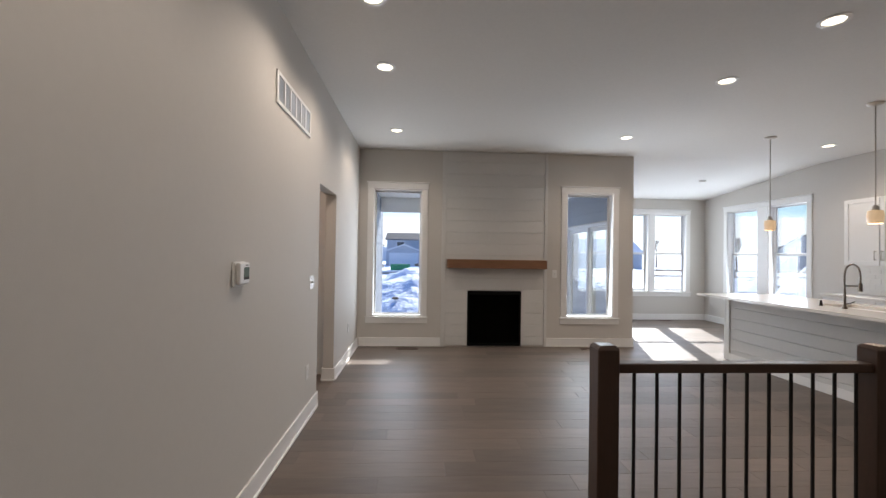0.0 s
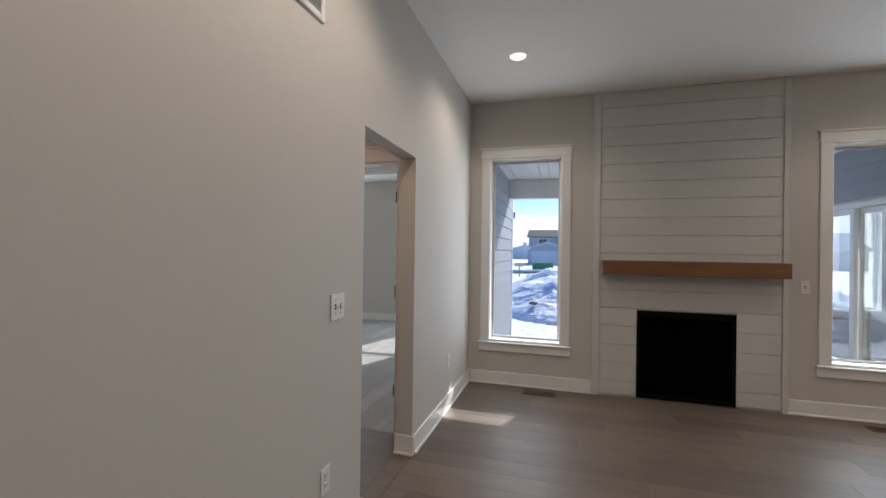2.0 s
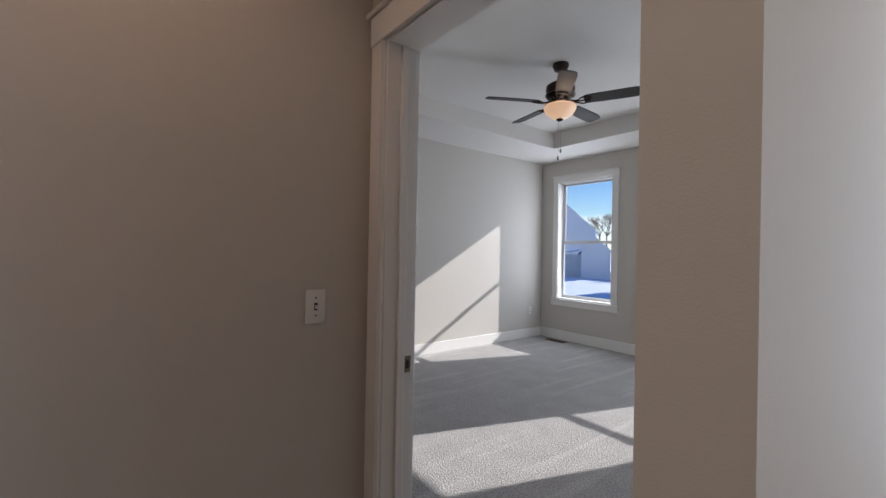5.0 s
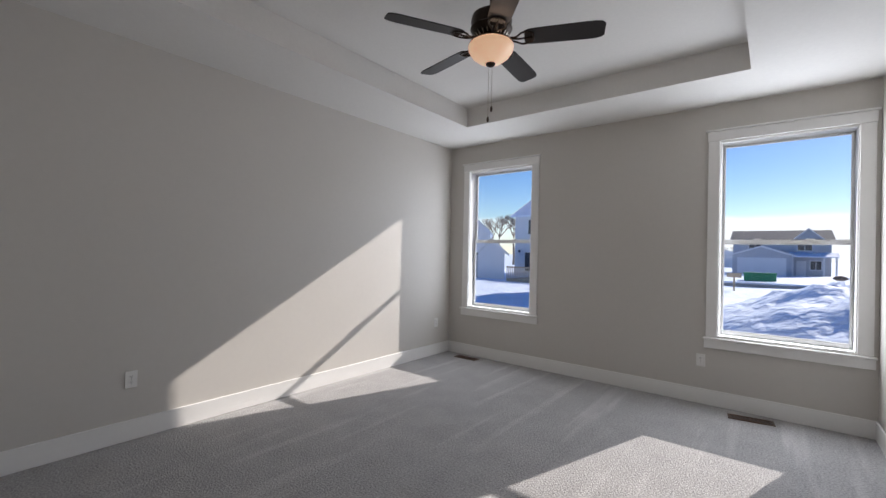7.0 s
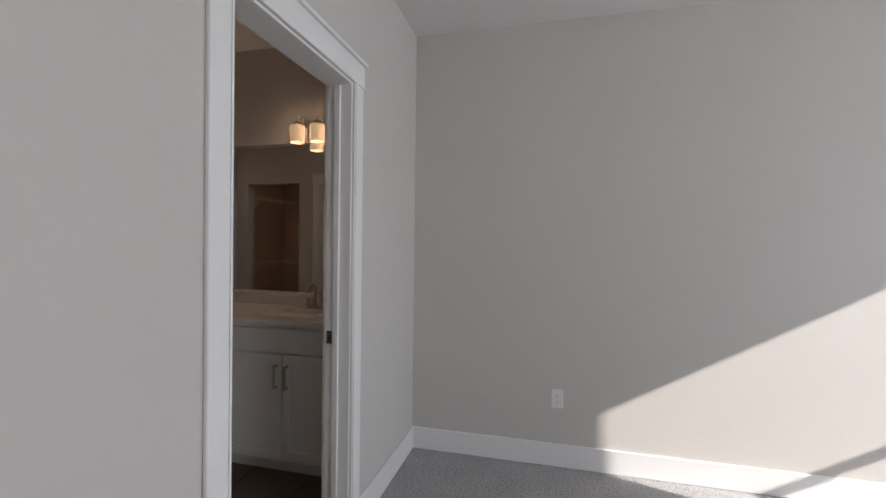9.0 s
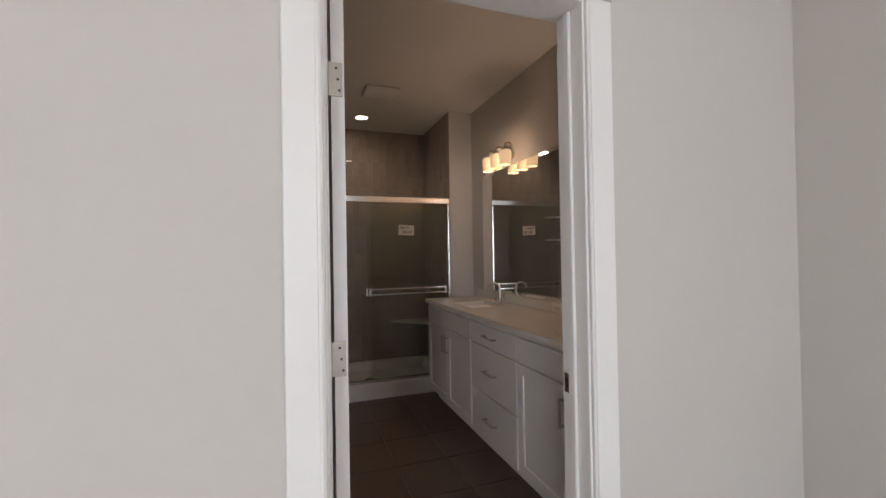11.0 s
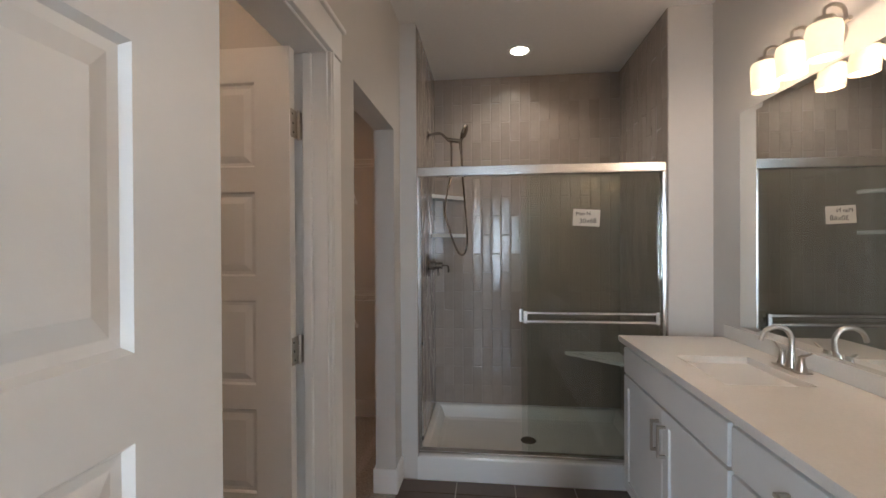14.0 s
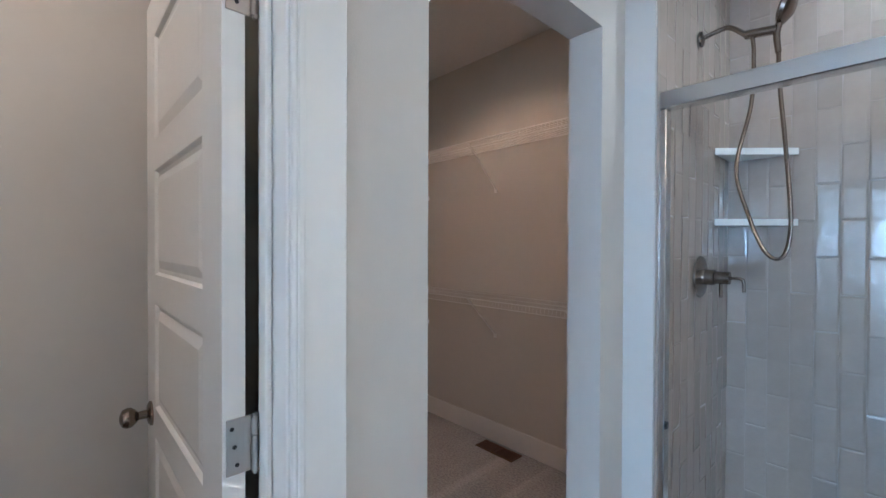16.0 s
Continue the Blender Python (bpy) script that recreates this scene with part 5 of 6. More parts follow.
    for i in range(3):
        st.faces.new((a[i], a[(i + 1) % 3], c[(i + 1) % 3], c[i]))
    bmesh.ops.recalc_face_normals(st, faces=st.faces)
    whole("shower_bench", st, ACRYL, "white triangular corner seat in the shower", "shower seat", at=(X0 + 0.012, YB + 0.012, 0.56))

    # glass doors
    YD = 2.115
    d = thing("shower_door", ((X0 + X1) / 2, YD, 0.145), "sliding glass shower doors in satin chrome, slid half open", "shower door")
    w = (X1 - X0) / 2
    part("header", box(-w + 0.001, w - 0.001, -0.028, 0.028, 1.715, 1.772, 0.004), CHROME, d)
    part("bottom_track", box(-w + 0.001, w - 0.001, -0.026, 0.026, 0.001, 0.022, 0.003), CHROME, d)
    for s in (-1, 1):
        a, b2 = sorted((s * (w - 0.001), s * (w - 0.026)))
        j = part("side_jamb", box(a, b2, -0.024, 0.024, 0.0225, 1.7145, 0.003), CHROME, d)
        part("bumper", box(*sorted((s * (w - 0.026), s * (w - 0.034))), 0.0, 0.02, 0.67, 0.69, 0.002), RUBBER, j)
        part("bumper", box(*sorted((s * (w - 0.026), s * (w - 0.034))), 0.0, 0.02, 0.08, 0.10, 0.002), RUBBER, j)
    for l, r, y in ((-w + 0.028, 0.065, 0.012), (-w + 0.030, 0.098, -0.012)):
        part("glass_panel", box(l, r, y - 0.003, y + 0.003, 0.024, 1.7145), TINT, d)
    bar = bmesh.new()
    for z in (0.835, 0.885):
        box(-w + 0.06, 0.085, 0.045, 0.057, z - 0.008, z + 0.008, 0.003, bm=bar)
    for x in (-w + 0.065, 0.08):
        box(x - 0.012, x + 0.012, 0.040, 0.060, 0.822, 0.898, 0.003, bm=bar)
        box(x - 0.010, x + 0.010, 0.015, 0.042, 0.85, 0.87, 0.002, bm=bar)
    part("towel_bar", bar, CHROME, d, "double satin chrome towel bar")
    part("inner_pull", box(0.082, 0.112, -0.045, -0.016, 0.82, 0.90, 0.003), CHROME, d)

    # handwritten note taped to the glass
    n = thing("paper_note", facing("S", (-4.405, YD + 0.0185, 1.595)), "white paper note with black handwriting taped to the glass", "note")
    part("sheet", box(-0.078, 0.078, -0.0008, 0.0, -0.05, 0.05), PAPER, n, at=pose(0, 0, 0, 0, 3, 0))
    for body, size, x, z in (("Plan N", 0.032, -0.062, 0.014), ("30x68", 0.040, -0.042, -0.032)):
        cu = bpy.data.curves.new("writing", "FONT")
        cu.body, cu.size, cu.extrude = body, size, 0.0002
        tmp = bpy.data.objects.new("writing", cu)
        me = bpy.data.meshes.new_from_object(tmp)
        bpy.data.objects.remove(tmp)
        me.materials.append(INK)
        ob = new("writing", me)
        ob.parent = n
        ob.matrix_basis = Matrix.Translation((x, -0.0016, z)) @ pose(0, 0, 0, 90, 0, 0)

    # shower head, hose and valve on the east tiles
    s = thing("hand_shower", (X1 - 0.012, 1.74, 2.22), "brushed nickel hand shower on a wall arm with a metal hose", "shower head")
    part("flange", lathe([(0, 0), (0.03, 0), (0.028, 0.006), (0.012, 0.012), (0, 0.012)], 20, pose(0, 0, 0, 0, -90)), PEWTER, s, smooth=True)
    part("arm", tube(smooth_line([(0, 0, 0), (-0.06, 0, 0.012), (-0.10, 0, 0.008), (-0.15, 0, -0.04)], 5), 0.009, 10), PEWTER, s, smooth=True)
    part("bracket", tube([(-0.145, 0, -0.035), (-0.235, 0, -0.048)], 0.016, 14), PEWTER, s, smooth=True)
    hd = part("spray_head", lathe([(0, 0.022), (0.03, 0.02), (0.052, 0.006), (0.055, -0.006), (0.05, -0.012), (0, -0.013)], 28, pose(-0.262, 0, 0.018, 0, -112) @ Matrix.Identity(4)), PEWTER, s, "round nickel spray head", smooth=True)
    part("spray_face", lathe([(0, -0.0145), (0.046, -0.0140), (0.046, -0.012)], 24, pose(-0.262, 0, 0.018, 0, -112)), SLOT, hd)
    part("hand_grip", tube(smooth_line([(-0.25, 0, 0.0), (-0.235, 0, -0.06), (-0.24, 0, -0.13)], 4), 0.012, 10, taper=0.009), PEWTER, s, smooth=True)
    part("hose", tube(smooth_line([(-0.165, 0, -0.045), (-0.17, 0.0, -0.12), (-0.165, 0.01, -0.30), (-0.125, 0.02, -0.52), (-0.165, 0.025, -0.70), (-0.215, 0.02, -0.83), (-0.262, 0.015, -0.84), (-0.28, 0.01, -0.72), (-0.262, 0.005, -0.45), (-0.245, 0, -0.25), (-0.24, 0, -0.12)], 6), 0.0068, 8), PEWTER, s, "flexible metal hose", smooth=True)
    v = thing("shower_valve", (X1 - 0.012, 1.72, 1.292), "brushed nickel shower valve with a lever", "shower valve")
    part("escutcheon", lathe([(0, 0), (0.082, 0), (0.08, 0.006), (0.03, 0.012), (0, 0.012)], 30, pose(0, 0, 0, 0, -90)), PEWTER, v, smooth=True)
    part("body", lathe([(0, 0.01), (0.03, 0.01), (0.03, 0.05), (0.024, 0.053), (0.024, 0.10), (0, 0.102)], 24, pose(0, 0, 0, 0, -90)), PEWTER, v, smooth=True)
    part("lever", tube(smooth_line([(-0.10, 0, 0), (-0.13, 0, 0.0), (-0.142, 0, -0.012), (-0.144, 0, -0.05)], 4), 0.006, 8), PEWTER, v, smooth=True)
    part("stop_lever", tube([(-0.07, 0, -0.02), (-0.07, 0, -0.075)], 0.006, 8), PEWTER, v, smooth=True)


shower()


# ---- closet ----
def wire_shelf(z, label):
    w = thing("wire_shelf", (-2.1, 1.27, z), label, "wire shelf", group="closet wire shelves")
    L, R, D = -1.06, 1.07, 0.305
    for name, y, zz, r in (("back_wire", 0.012, 0, 0.0035), ("mid_wire", 0.15, -0.003, 0.003), ("front_wire", D, 0, 0.004), ("front_lip_wire", D + 0.004, -0.038, 0.004)):
        part(name, tube([(L, y, zz), (R, y, zz)], r, 6), PLASTIC, w)
    deck = bmesh.new()
    for k in range(83):
        x = L + 0.01 + k * 0.0255
        tube([(x, 0.012, 0.004), (x, D, 0.004), (x, D + 0.006, -0.038)], 0.0015, 4, deck)
    tagged(part("wire_deck", deck, PLASTIC, w), kind="stuff")
    for x in (-0.62, 0.12, 0.86):
        part("support_brace", tube([(x, D - 0.01, -0.006), (x, 0.006, -0.29)], 0.0055, 6), PLASTIC, w)
        part("wall_clip", box(x - 0.012, x + 0.012, 0.001, 0.012, -0.31, -0.28, 0.002), PLASTIC, w)


wire_shelf(2.10, "white ventilated wire closet shelf with slanted braces")
wire_shelf(1.06, "white ventilated wire closet shelf below the upper one")


layout["origin"] = HOUSE


# ---- porch and outdoors ----
slab("porch_slab", ((-0.87, 6.52), (3.23, 9.5)), -0.75, -0.12, CONCRETE, "grey concrete porch slab dusted with snow", "porch")
pc = thing("ceiling_porch", (1.18, 7.9, 2.66), "white beadboard porch ceiling", "ceiling", kind="structure")
for k in range(29):
    part("beadboard", box(-2.048 + k * 0.1415, -2.048 + k * 0.1415 + 0.139, -1.375, 1.38, 0, 0.02, 0.004), VINYL, pc)
part("roof_deck", box(-2.05, 2.05, -1.375, 1.6, 0.021, 0.2), VINYL, pc)
pb = thing("porch_beam", (1.18, 9.26, 2.335), "white panelled porch beam", "beam")
part("core", box(-2.05, 2.05, -0.06, 0.07, 0.001, 0.323), VINYL, pb)
for k in range(15):
    part("beam_panel", box(-2.048 + k * 0.273, -2.048 + k * 0.273 + 0.269, -0.066, -0.0605, 0.005, 0.321, 0.002), VINYL, pb)


def lap_wall(name, m, length, z0, z1, material, label):
    s = thing(name, m, label, "siding", kind="structure")
    n = int((z1 - z0) / 0.183)
    me = link_mesh("lap_board", prism([(0.0, 0.0), (0.0, 0.20), (-0.004, 0.20), (-0.016, 0.0)], length), material)
    for k in range(n):
        ob = new("lap_board", me)
        ob.parent = s
        ob.location = (0, 0, z0 + k * 0.183)
    part("corner_board", box(-0.022, 0, length + 0.001, length + 0.09, z0, z1, 0.002), VINYL, s)


lap_wall("siding_porch_west", pose(-0.8695, 6.54, 0) @ Matrix.Diagonal((-1, 1, 1, 1)), 3.11, -0.2, 2.86, SIDE_B, "slate blue lap siding on the porch's side wall")
for nm, y0, y1, z0, z1 in (("siding_porch_east", 6.54, 9.36, 2.05, 2.84), ("siding_porch_east_side", 8.82, 9.36, -0.2, 2.04), ("siding_porch_east_near", 6.54, 6.86, -0.2, 2.04)):
    lap_wall(nm, pose(3.2295, y0, 0), y1 - y0 - 0.09, z0, z1, SIDE_B, "slate blue lap siding beside the patio door")


def ground_sheet():
    bm = bmesh.new()
    xs = [-900, -400, -200, -120, -80, -60, *np.arange(-48, 49, 2.0).tolist(), 60, 80, 120, 200, 400, 900]
    ys = [-900, -400, -100, -40, -10, 0, 6, *np.arange(9.9, 60, 2.0).tolist(), 70, 85, 100, 140, 200, 400, 900]
    grid = []
    for y in ys:
        row = []
        for x in xs:
            z = -0.75 + 0.22 * noise.fractal(Vector((x * 0.11, y * 0.11, 3)), 1.0, 2.0, 3)
            if -7 < x < 8 and y < 9.5:
                z = -0.85
            row.append(bm.verts.new((x, y, min(z, -0.35))))
        grid.append(row)
    for a, b in zip(grid, grid[1:]):
        for i in range(len(a) - 1):
            bm.faces.new((a[i], a[i + 1], b[i + 1], b[i]))
    whole("ground", bm, SNOW, "open snow-covered ground round new houses", "ground", kind="structure", smooth=True)


ground_sheet()


def mound(cx, cy, rx, ry, h, seed, label):
    bm = bmesh.new()
    n = 60
    g = []
    for j in range(n + 1):
        row = []
        for i in range(n + 1):
            u, v = i / n * 2 - 1, j / n * 2 - 1
            r = math.hypot(u, v)
            f = max(0.0, 1 - r) ** 0.75
            q = noise.fractal(Vector((u * 3.2, v * 3.2, seed)), 1.0, 2.0, 5)
            row.append(bm.verts.new((u * rx, v * ry, h * f * (1 + 0.36 * q + 0.08 * noise.noise(Vector((u * 22, v * 9, seed)))) - 0.12 * (r > 0.98))))
        g.append(row)
    for a, b in zip(g, g[1:]):
        for i in range(n):
            bm.faces.new((a[i], a[i + 1], b[i + 1], b[i]))
    w = thing("snow_mound", (cx, cy, -0.85), label, "snow mound")
    part("snow", bm, SNOW, w, smooth=True)
    rng = random.Random(seed)
    for k in range(9):
        u, v = rng.uniform(-0.5, 0.5), rng.uniform(-0.75, 0.1)
        f = max(0.0, 1 - math.hypot(u, v)) ** 0.75
        clod = lathe([(0, 0.12), (0.14, 0.06), (0.2, -0.05), (0.1, -0.15)], 7, Matrix.Translation((u * rx, v * ry, h * f * 1.1 + 0.06)) @ Matrix.Diagonal((rng.uniform(0.5, 1.1), rng.uniform(0.3, 0.7), rng.uniform(0.3, 0.6), 1)))
        part("soil_clod", clod, DIRT, w)


mound(1.7, 22.0, 5.6, 8.0, 2.0, 2, "tall mound of drifted snow and frozen soil in shade")
mound(8.5, 27, 5, 5, 1.9, 5, "mound of drifted snow beyond the dining windows")
mound(17.5, 22, 5, 5, 1.2, 8, "low mound of drifted snow in the field")
mound(14.0, 13.5, 3, 2.5, 0.6, 9, "low snow drift near the house")


def house_window(parent, x, y, z, w, h):
    f = bmesh.new()
    t = 0.09
    for a in ((x - w / 2 - t, x - w / 2, z - t, z + h + t), (x + w / 2, x + w / 2 + t, z - t, z + h + t), (x - w / 2, x + w / 2, z + h, z + h + t), (x - w / 2, x + w / 2, z - t, z), (x - 0.03, x + 0.03, z, z + h)):
        box(a[0], a[1], y - 0.06, y - 0.001, a[2], a[3], bm=f)
    win = part("window", f, VINYL, parent)
    part("pane", box(x - w / 2, x + w / 2, y - 0.03, y - 0.001, z, z + h), DARKPANE, win)


def gable_block(parent, x0, x1, y0, y1, h, rise, wall_mat, roof_mat, ridge="x", over=0.35, snowy=True):
    part("wall", box(x0, x1, y0, y1, 0, h), wall_mat, parent)
    if ridge == "x":
        m = Matrix(((0, 1, 0, x0), (1, 0, 0, (y0 + y1) / 2), (0, 0, 1, h), (0, 0, 0, 1)))
        half, length = (y1 - y0) / 2, x1 - x0
    else:
        m = Matrix(((1, 0, 0, (x0 + x1) / 2), (0, 1, 0, y0), (0, 0, 1, h), (0, 0, 0, 1)))
        half, length = (x1 - x0) / 2, y1 - y0
    part("gable_wall", prism([(-half, 0.001), (half, 0.001), (0, rise)], length, m), wall_mat, parent)
    k = rise / half
    roof = bmesh.new()
    for s in (-1, 1):
        prism([(0, rise + 0.02), (s * (half + over), -over * k + 0.02), (s * (half + over), -over * k + 0.17), (0, rise + 0.19)], length + 2 * over, m @ Matrix.Translation((0, -over, 0)), roof)
    rf = part("roof", roof, roof_mat, parent)
    fascia = bmesh.new()
    for s in (-1, 1):
        for e in (-over - 0.03, length + over):
            prism([(0, rise + 0.0), (s * (half + over), -over * k), (s * (half + over), -over * k + 0.2), (0, rise + 0.21)], 0.03, m @ Matrix.Translation((0, e, 0)), fascia)
    part("fascia", fascia, VINYL, rf)
    return rf


def far_house():
    w = thing("house", (-0.8, 80, -0.85), "two-storey grey suburban house with a garage, in shade", "house")
    gable_block(w, -5.4, 5.3, 0, 9, 5.0, 1.35, SIDE_G, ROOF)
    gable_block(w, -5.3, 1.2, -2.8, -0.01, 2.75, 1.15, SIDE_G, SNOW, ridge="y")
    gable_block(w, 1.5, 4.4, -0.3, -0.02, 5.0, 1.4, SIDE_G, ROOF, ridge="y")
    part("garage_door", box(-4.75, 0.65, -2.87, -2.8105, 0.02, 2.45, 0.02), SIDE_W, w, "pale garage door")
    part("porch_roof", prism([(0, 0), (-2.2, -0.55), (-2.2, -0.42), (0, 0.15)], 4.9, Matrix(((0, 1, 0, 1.0), (1, 0, 0, -0.32), (0, 0, 1, 3.15), (0, 0, 0, 1)))), SNOW, w)
    for x in (1.3, 4.4, 5.6):
        part("porch_post", box(x - 0.1, x + 0.1, -2.4, -2.2, 0, 2.6), VINYL, w)
    part("front_door", box(1.75, 2.75, -0.34, -0.3105, 0, 2.1), SIDE_W, w)
    house_window(w, 3.75, -0.31, 0.95, 1.1, 1.15)
    house_window(w, 1.0, -0.01, 0.95, 0.6, 0.9)
    house_window(w, 2.6, -0.31, 3.55, 1.5, 0.9)
    house_window(w, -2.8, -0.005, 3.7, 1.4, 0.9)
    for nm, place, size, mt, lab, cat in (("dumpster", (-2.6, 58, -0.95), (1.3, 0.7, 0.42), GREEN, "green steel builder's dumpster in the snow", "dumpster"), ("foundation_wall", (-1.5, 44, -0.85), (6.0, 0.25, 0.18), CONCRETE, "low concrete foundation wall in the snow", "wall")):
        ob = thing(nm, place, lab, cat)
        part("shell", box(-size[0], size[0], -size[1], size[1], 0, size[2] * 2, 0.05), mt, ob)
        part("top_edge", box(-size[0] - 0.06, size[0] + 0.06, -size[1] - 0.06, size[1] + 0.06, size[2] * 2 + 0.001, size[2] * 2 + 0.12, 0.02), SNOW if mt is CONCRETE else mt, ob)


far_house()


def neighbour_houses():
    g = thing("garage", pose(-19.4, 33.5, -1.0, 0, 0, 30), "small white gabled garage across the yard", "garage")
    gable_block(g, -0.95, 1.15, 0, 6, 2.45, 0.95, SIDE_W, SNOW, ridge="y")
    part("side_lean_to", box(-3.2, -0.96, 0.6, 5, 0, 2.2), SIDE_G, g)
    part("lean_to_roof", prism([(-3.5, 2.21), (-1.0, 2.6), (-1.0, 2.75), (-3.5, 2.36)], 5, Matrix.Translation((0, 0.3, 0))), SNOW, g)
    h = thing("house", pose(-30.0, 45, -1.0, 0, 0, 33), "tall white gabled house behind the garage", "house")
    gable_block(h, -5.5, 2.9, 0, 9, 4.7, 4.0, SIDE_W, SNOW, ridge="y")
    h2 = thing("house", (-17.4, 42, -1.0), "two-storey pale blue house with a back deck", "house")
    gable_block(h2, -4.4, 6, 0, 9, 6.1, 2.1, SIDE_W, SNOW)
    house_window(h2, -2.5, -0.001, 4.3, 0.9, 1.4)
    part("glass_door_frame", box(-3.4, -1.3, -0.06, -0.001, 0.6, 2.6), VINYL, h2)
    part("glass_door", box(-3.25, -1.45, -0.08, -0.0605, 0.7, 2.5), DARKPANE, h2)
    part("wall_lamp", box(-3.95, -3.8, -0.15, -0.001, 2.5, 2.75), SLOT, h2)
    dk = thing("wooden_deck", (-14.6, 32.5, -1.0), "pale wooden deck with a slatted railing behind the house", "deck")
    part("platform", box(-2.7, 3, 0, 3.4, 0.25, 0.5), LUMBER, dk)
    part("skirt", box(-2.7, 3, -0.03, -0.001, 0, 0.24), LUMBER, dk)
    part("rail", box(-2.7, 3, -0.03, 0.06, 1.32, 1.42), LUMBER, dk)
    sl = link_mesh("slat", box(-0.03, 0.03, -0.03, 0.0, 0.501, 1.32), LUMBER)
    for k in range(39):
        ob = new("slat", sl)
        ob.parent = dk
        ob.location = (-2.65 + k * 0.148, 0, 0)
    # unseen house, added only to cast shade over the near yard
    shade_house = thing("house", (-7, 30, -1.0), "unseen two-storey house added to shade the yard", "house")
    gable_block(shade_house, -2.6, 0.5, -3, 4, 6.0, 1.8, SIDE_W, SNOW, ridge="y")
    h3 = thing("house", (-24.5, 66, -1.0), "pale far house beyond the garage", "house")
    gable_block(h3, -4, 4, 0, 8, 4.6, 1.6, SIDE_W, SNOW)
    house_window(h3, 1.4, -0.001, 3.0, 0.7, 1.2)
    h4 = thing("house", (-12.3, 86, -0.9), "pale house seen beside the water tower", "house")
    gable_block(h4, -9, -0.4, 0, 9, 3.6, 2.6, SIDE_W, SNOW, ridge="y")
    h6 = thing("shed", (-13.3, 125, -0.9), "long low pale shed far across the snow", "shed")
    gable_block(h6, -2, 7, 0, 8, 3.0, 1.3, SIDE_W, SNOW, ridge="y")
    h5 = thing("house", (15, 72, -0.9), "grey far house with a snowy roof", "house")
    gable_block(h5, -7, 7, 0, 10, 3.4, 2.4, SIDE_G, ROOF)
    house_window(h5, -3, -0.001, 1.0, 1.6, 1.1)
    h7 = thing("house", (36, 78, -0.9), "grey far house with a snowy roof beyond the field", "house")
    gable_block(h7, -7, 7, 0, 10, 3.2, 2.6, SIDE_G, SNOW)
    h8 = thing("house", (72, 60, -0.9), "long grey far house beyond the kitchen windows", "house")
    gable_block(h8, -8, 8, 0, 12, 3.6, 2.8, SIDE_G, ROOF)
    fn = thing("field_fence", (52, 38, -0.8), "long pale wooden fence across the snowy field", "fence")
    part("top_rail", box(-30, 30, -0.05, 0.05, 0.95, 1.15), LUMBER, fn)
    part("low_rail", box(-30, 30, -0.05, 0.05, 0.45, 0.6), LUMBER, fn)
    for k in range(16):
        part("post", box(-30 + k * 4 - 0.08, -30 + k * 4 + 0.08, -0.12, -0.051, 0, 1.25), LUMBER, fn)
    sg = thing("lot_sign", (-3.6, 38, -0.85), "small wooden lot sign on a post", "sign")
    part("post", box(-0.05, 0.05, 0, 0.1, 0, 1.1), LUMBER, sg)
    part("board", box(-0.4, 0.4, -0.04, -0.001, 1.0, 1.3), LUMBER, sg)


neighbour_houses()


def water_tower():
    w = thing("water_tower", (-20.6, 150, -1), "white water tower with a blue band", "water tower")
    part("shaft", lathe([(2.3, 0), (1.9, 6), (2.0, 11.5)], 28), SIDE_W, w, smooth=True)
    part("tank", lathe([(2.0, 11.4), (3.6, 13.2), (4.0, 14.2)], 32), SIDE_W, w, smooth=True)
    part("blue_band", lathe([(4.02, 14.2), (4.02, 16.4)], 32), TOWERB, w, "blue painted band", smooth=True)
    part("dome", lathe([(4.0, 16.4), (3.4, 17.1), (1.5, 17.6), (0, 17.7)], 32), SIDE_W, w, smooth=True)
    for k in range(5):
        part("lettering_bar", box(-0.9 + k * 0.6, -0.5 + k * 0.6, -4.15 + 0.06 * abs(k - 1), -4.0, 14.8, 15.8), VINYL, w)


water_tower()


def bare_tree(name, place, high, seed, label):
    rng = random.Random(seed)
    w = thing(name, place, label, "tree")
    part("trunk", tube([(0, 0, -0.2), (0.05, 0, high * 0.12), (0.0, 0.1, high * 0.28)], high * 0.022, 8, taper=high * 0.016), BARK, w, smooth=True)
    crown = bmesh.new()

    def grow(p, d, length, r, depth):
        q = p + d * length
        mid = p + d * length * 0.5 + Vector((rng.uniform(-1, 1), rng.uniform(-1, 1), rng.uniform(-0.3, 0.6))) * length * 0.06
        tube([p, mid, q] if depth < 3 else [p, q], r, 3 if depth > 2 else 5, crown, taper=r * 0.62)
        if depth < 5:
            for _ in range(3 if depth else 5):
                e = (d + Vector((rng.uniform(-1, 1), rng.uniform(-1, 1), rng.uniform(-0.2, 0.6))) * 0.9).normalized()
                grow(q, e, length * rng.uniform(0.6, 0.82), r * 0.6, depth + 1)

    grow(Vector((0, 0.1, high * 0.26)), Vector((0, 0, 1)), high * 0.17, high * 0.015, 0)
    part("crown", crown, BARK, w, "leafless winter crown")
    return w


tree = bare_tree("bare_tree", (-45, 78, -1), 13, 3, "leafless winter tree behind the houses")
tree2 = bare_tree("bare_tree", (66, 84, -1), 9, 7, "leafless winter tree beyond the field")
copy_thing(tree, pose(-40.5, 76, -1, 0, 0, 70))
copy_thing(tree, pose(-50, 84, -1, 0, 0, 140))
for x, y, a in ((78, 80, 40), (58, 88, 100), (88, 72, 190), (70, 98, 230), (96, 66, 300), (46, 98, 20), (-16, 178, 80), (-11, 172, 10), (104, 60, 130), (54, 92, 260), (62, 78, 330)):
    copy_thing(tree2, pose(x, y, -1, 0, 0, a))


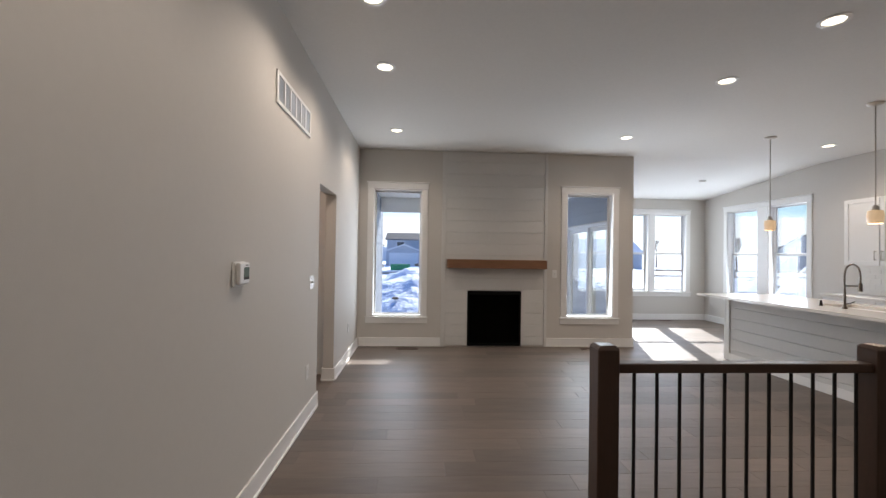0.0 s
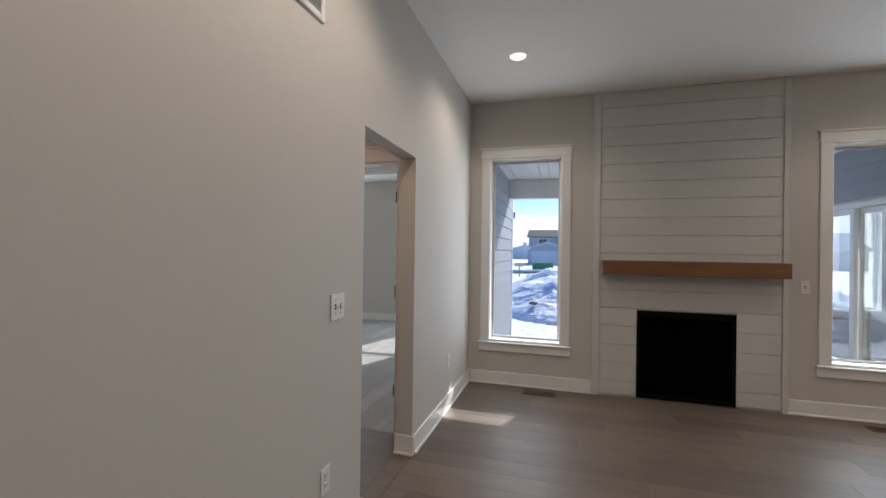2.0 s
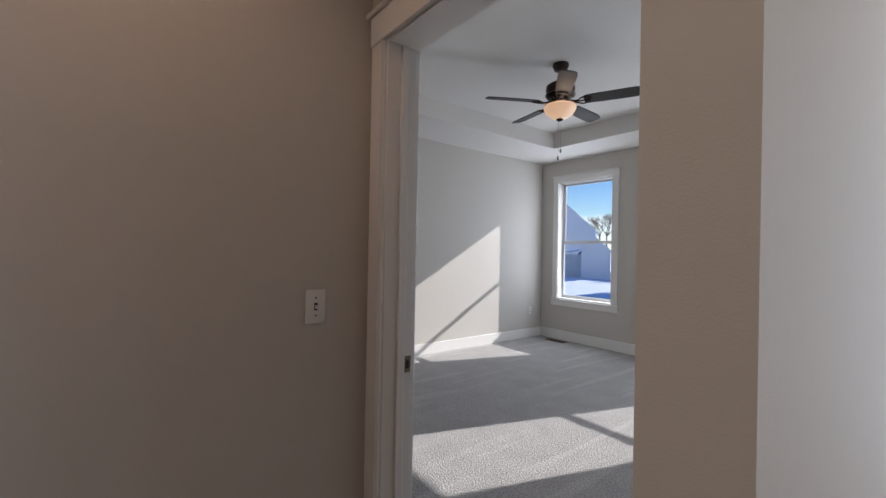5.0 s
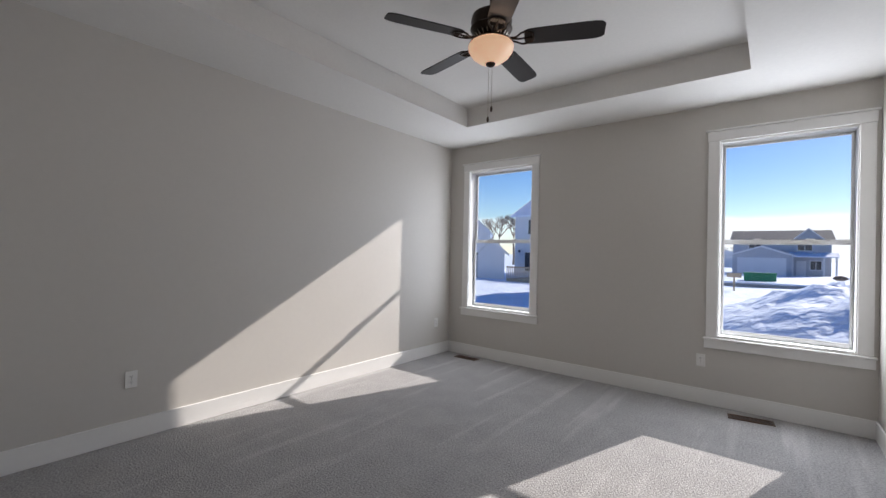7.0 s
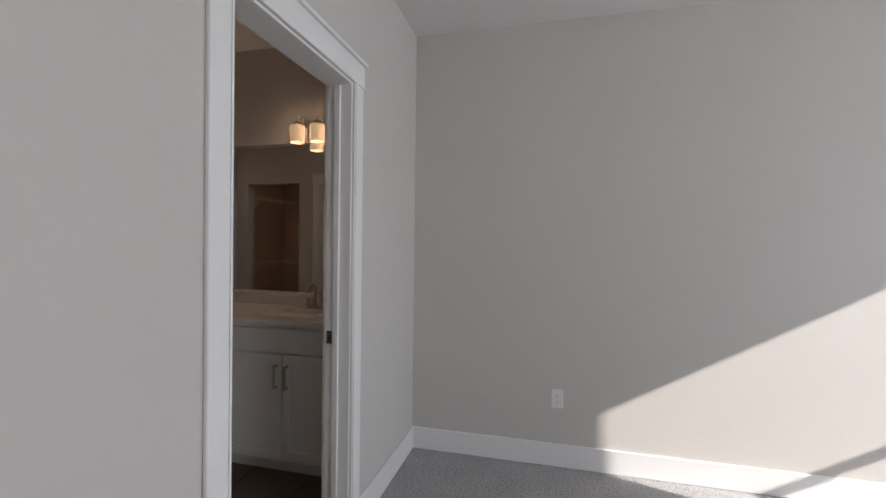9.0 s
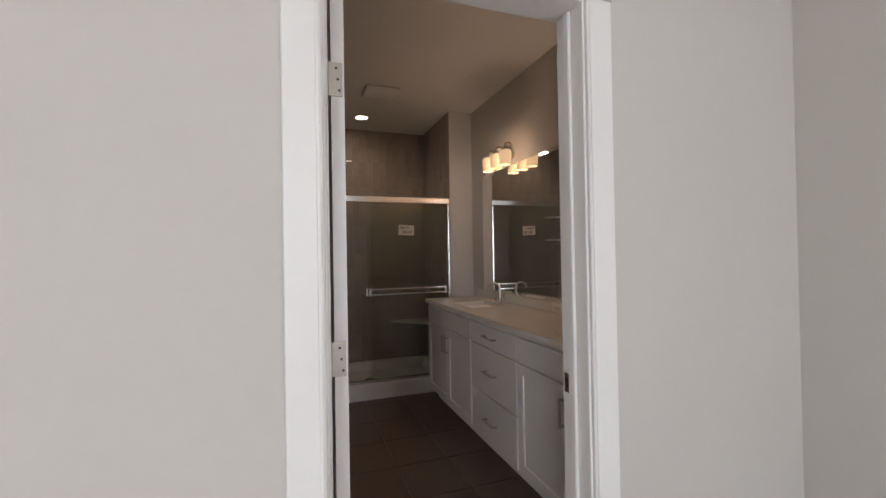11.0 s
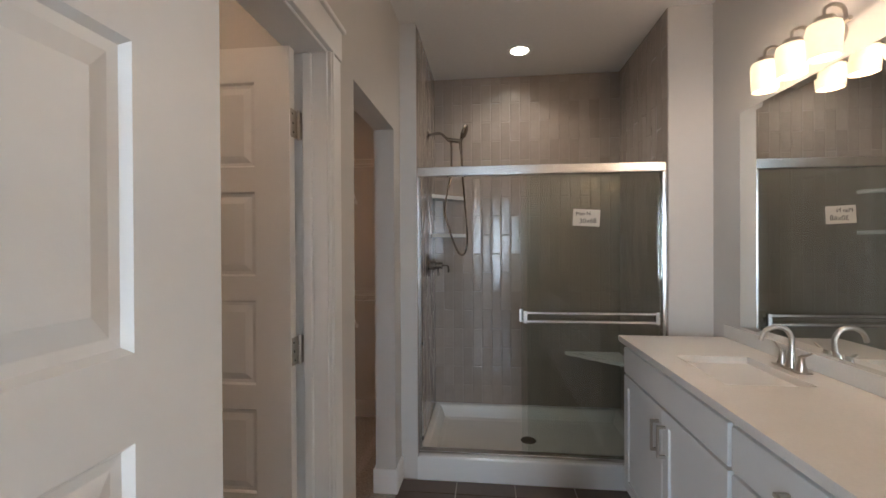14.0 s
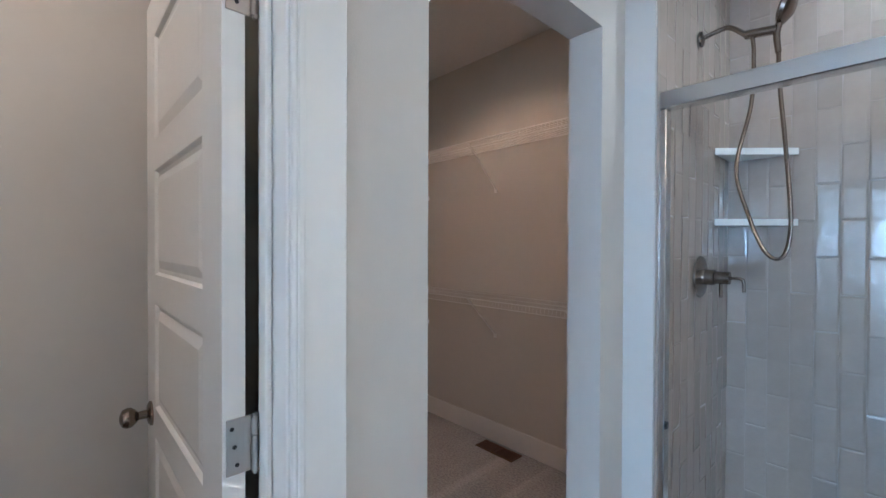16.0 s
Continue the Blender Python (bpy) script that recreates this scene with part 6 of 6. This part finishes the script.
# ---- floor pieces ----
def planks():
    fl = thing("floor", (0, 0, 0), "greige-brown wood plank floor with staggered joints", "floor", kind="structure")
    pw, pl = 0.178, 1.22
    rng = random.Random(11)
    full = link_mesh("plank", box(0, pl - 0.0008, 0, pw - 0.0008, -0.012, 0, 0.001), PLANK)
    cuts = {}
    verts, faces = [], []
    areas = ((-0.92, 3.40, 1.0, 6.35, True), (3.40, 6.6, 1.0, 9.2, False), (-0.92, 6.6, -2.5, 1.0, False), (-2.19, -1.035, 3.0, 4.90, False), (-1.034, -0.921, 3.851, 4.615, False))
    for X0, X1, Y0, Y1, pieces in areas:
        y, row = Y0, 0
        while y < Y1 - 0.01:
            h = min(pw, Y1 - y)
            x = X0 - rng.choice((0.1, 0.31, 0.52, 0.74, 0.95, 1.1))
            while x < X1:
                l, r = max(x, X0), min(x + pl, X1)
                if r - l > 0.02:
                    if pieces:
                        key = (round(r - l, 3), round(h, 3))
                        if key not in cuts:
                            cuts[key] = full if key == (pl, pw) else link_mesh("plank", box(0, r - l - 0.0008, 0, h - 0.0008, -0.012, 0, 0.001), PLANK)
                        ob = new("plank", cuts[key])
                        ob.parent = fl
                        ob.location = (l, y, rng.uniform(-0.0004, 0.0))
                    else:
                        n = len(verts)
                        a, b, c, d = l, r - 0.0008, y, y + h - 0.0008
                        verts += [(a, c, 0), (b, c, 0), (b, d, 0), (a, d, 0), (a, c, -0.012), (b, c, -0.012), (b, d, -0.012), (a, d, -0.012)]
                        faces += [(n, n + 1, n + 2, n + 3), (n, n + 4, n + 5, n + 1), (n + 1, n + 5, n + 6, n + 2), (n + 2, n + 6, n + 7, n + 3), (n + 3, n + 7, n + 4, n)]
                x += pl
            y += pw
    me = bpy.data.meshes.new("outer_planks")
    me.from_pydata(verts, [], faces)
    me.materials.append(PLANK)
    ob = new("outer_planks", me)
    ob.parent = fl
    tagged(ob, kind="stuff")


planks()


def bath_tiles():
    fl = thing("floor_bath", (0, 0, 0), "dark brown porcelain floor tiles with tan grout", "floor", kind="structure")
    tx, ty = 0.346, 0.387
    cuts = {}
    gx = [-3.63 + tx * k for k in range(-6, 6)]
    gy = [2.683 + ty * k for k in range(-3, 9)]
    for x0, x1 in zip(gx, gx[1:]):
        for y0, y1 in zip(gy, gy[1:]):
            l, r, b, t = max(x0, -5.10), min(x1, -2.25), max(y0, 2.168), min(y1, 5.075)
            if r - l < 0.02 or t - b < 0.02 or (t < 3.25 and l > -3.29):
                continue
            if b < 3.25 and r > -3.286:
                r = min(r, -3.286)
                if r - l < 0.02:
                    continue
            key = (round(r - l, 3), round(t - b, 3))
            if key not in cuts:
                cuts[key] = link_mesh("tile", box(0.003, r - l - 0.003, 0.003, t - b - 0.003, -0.009, 0.0, 0.0012), TILEF)
            ob = new("tile", cuts[key])
            ob.parent = fl
            ob.location = (l, b, 0)


layout["origin"] = BATH_WING
bath_tiles()
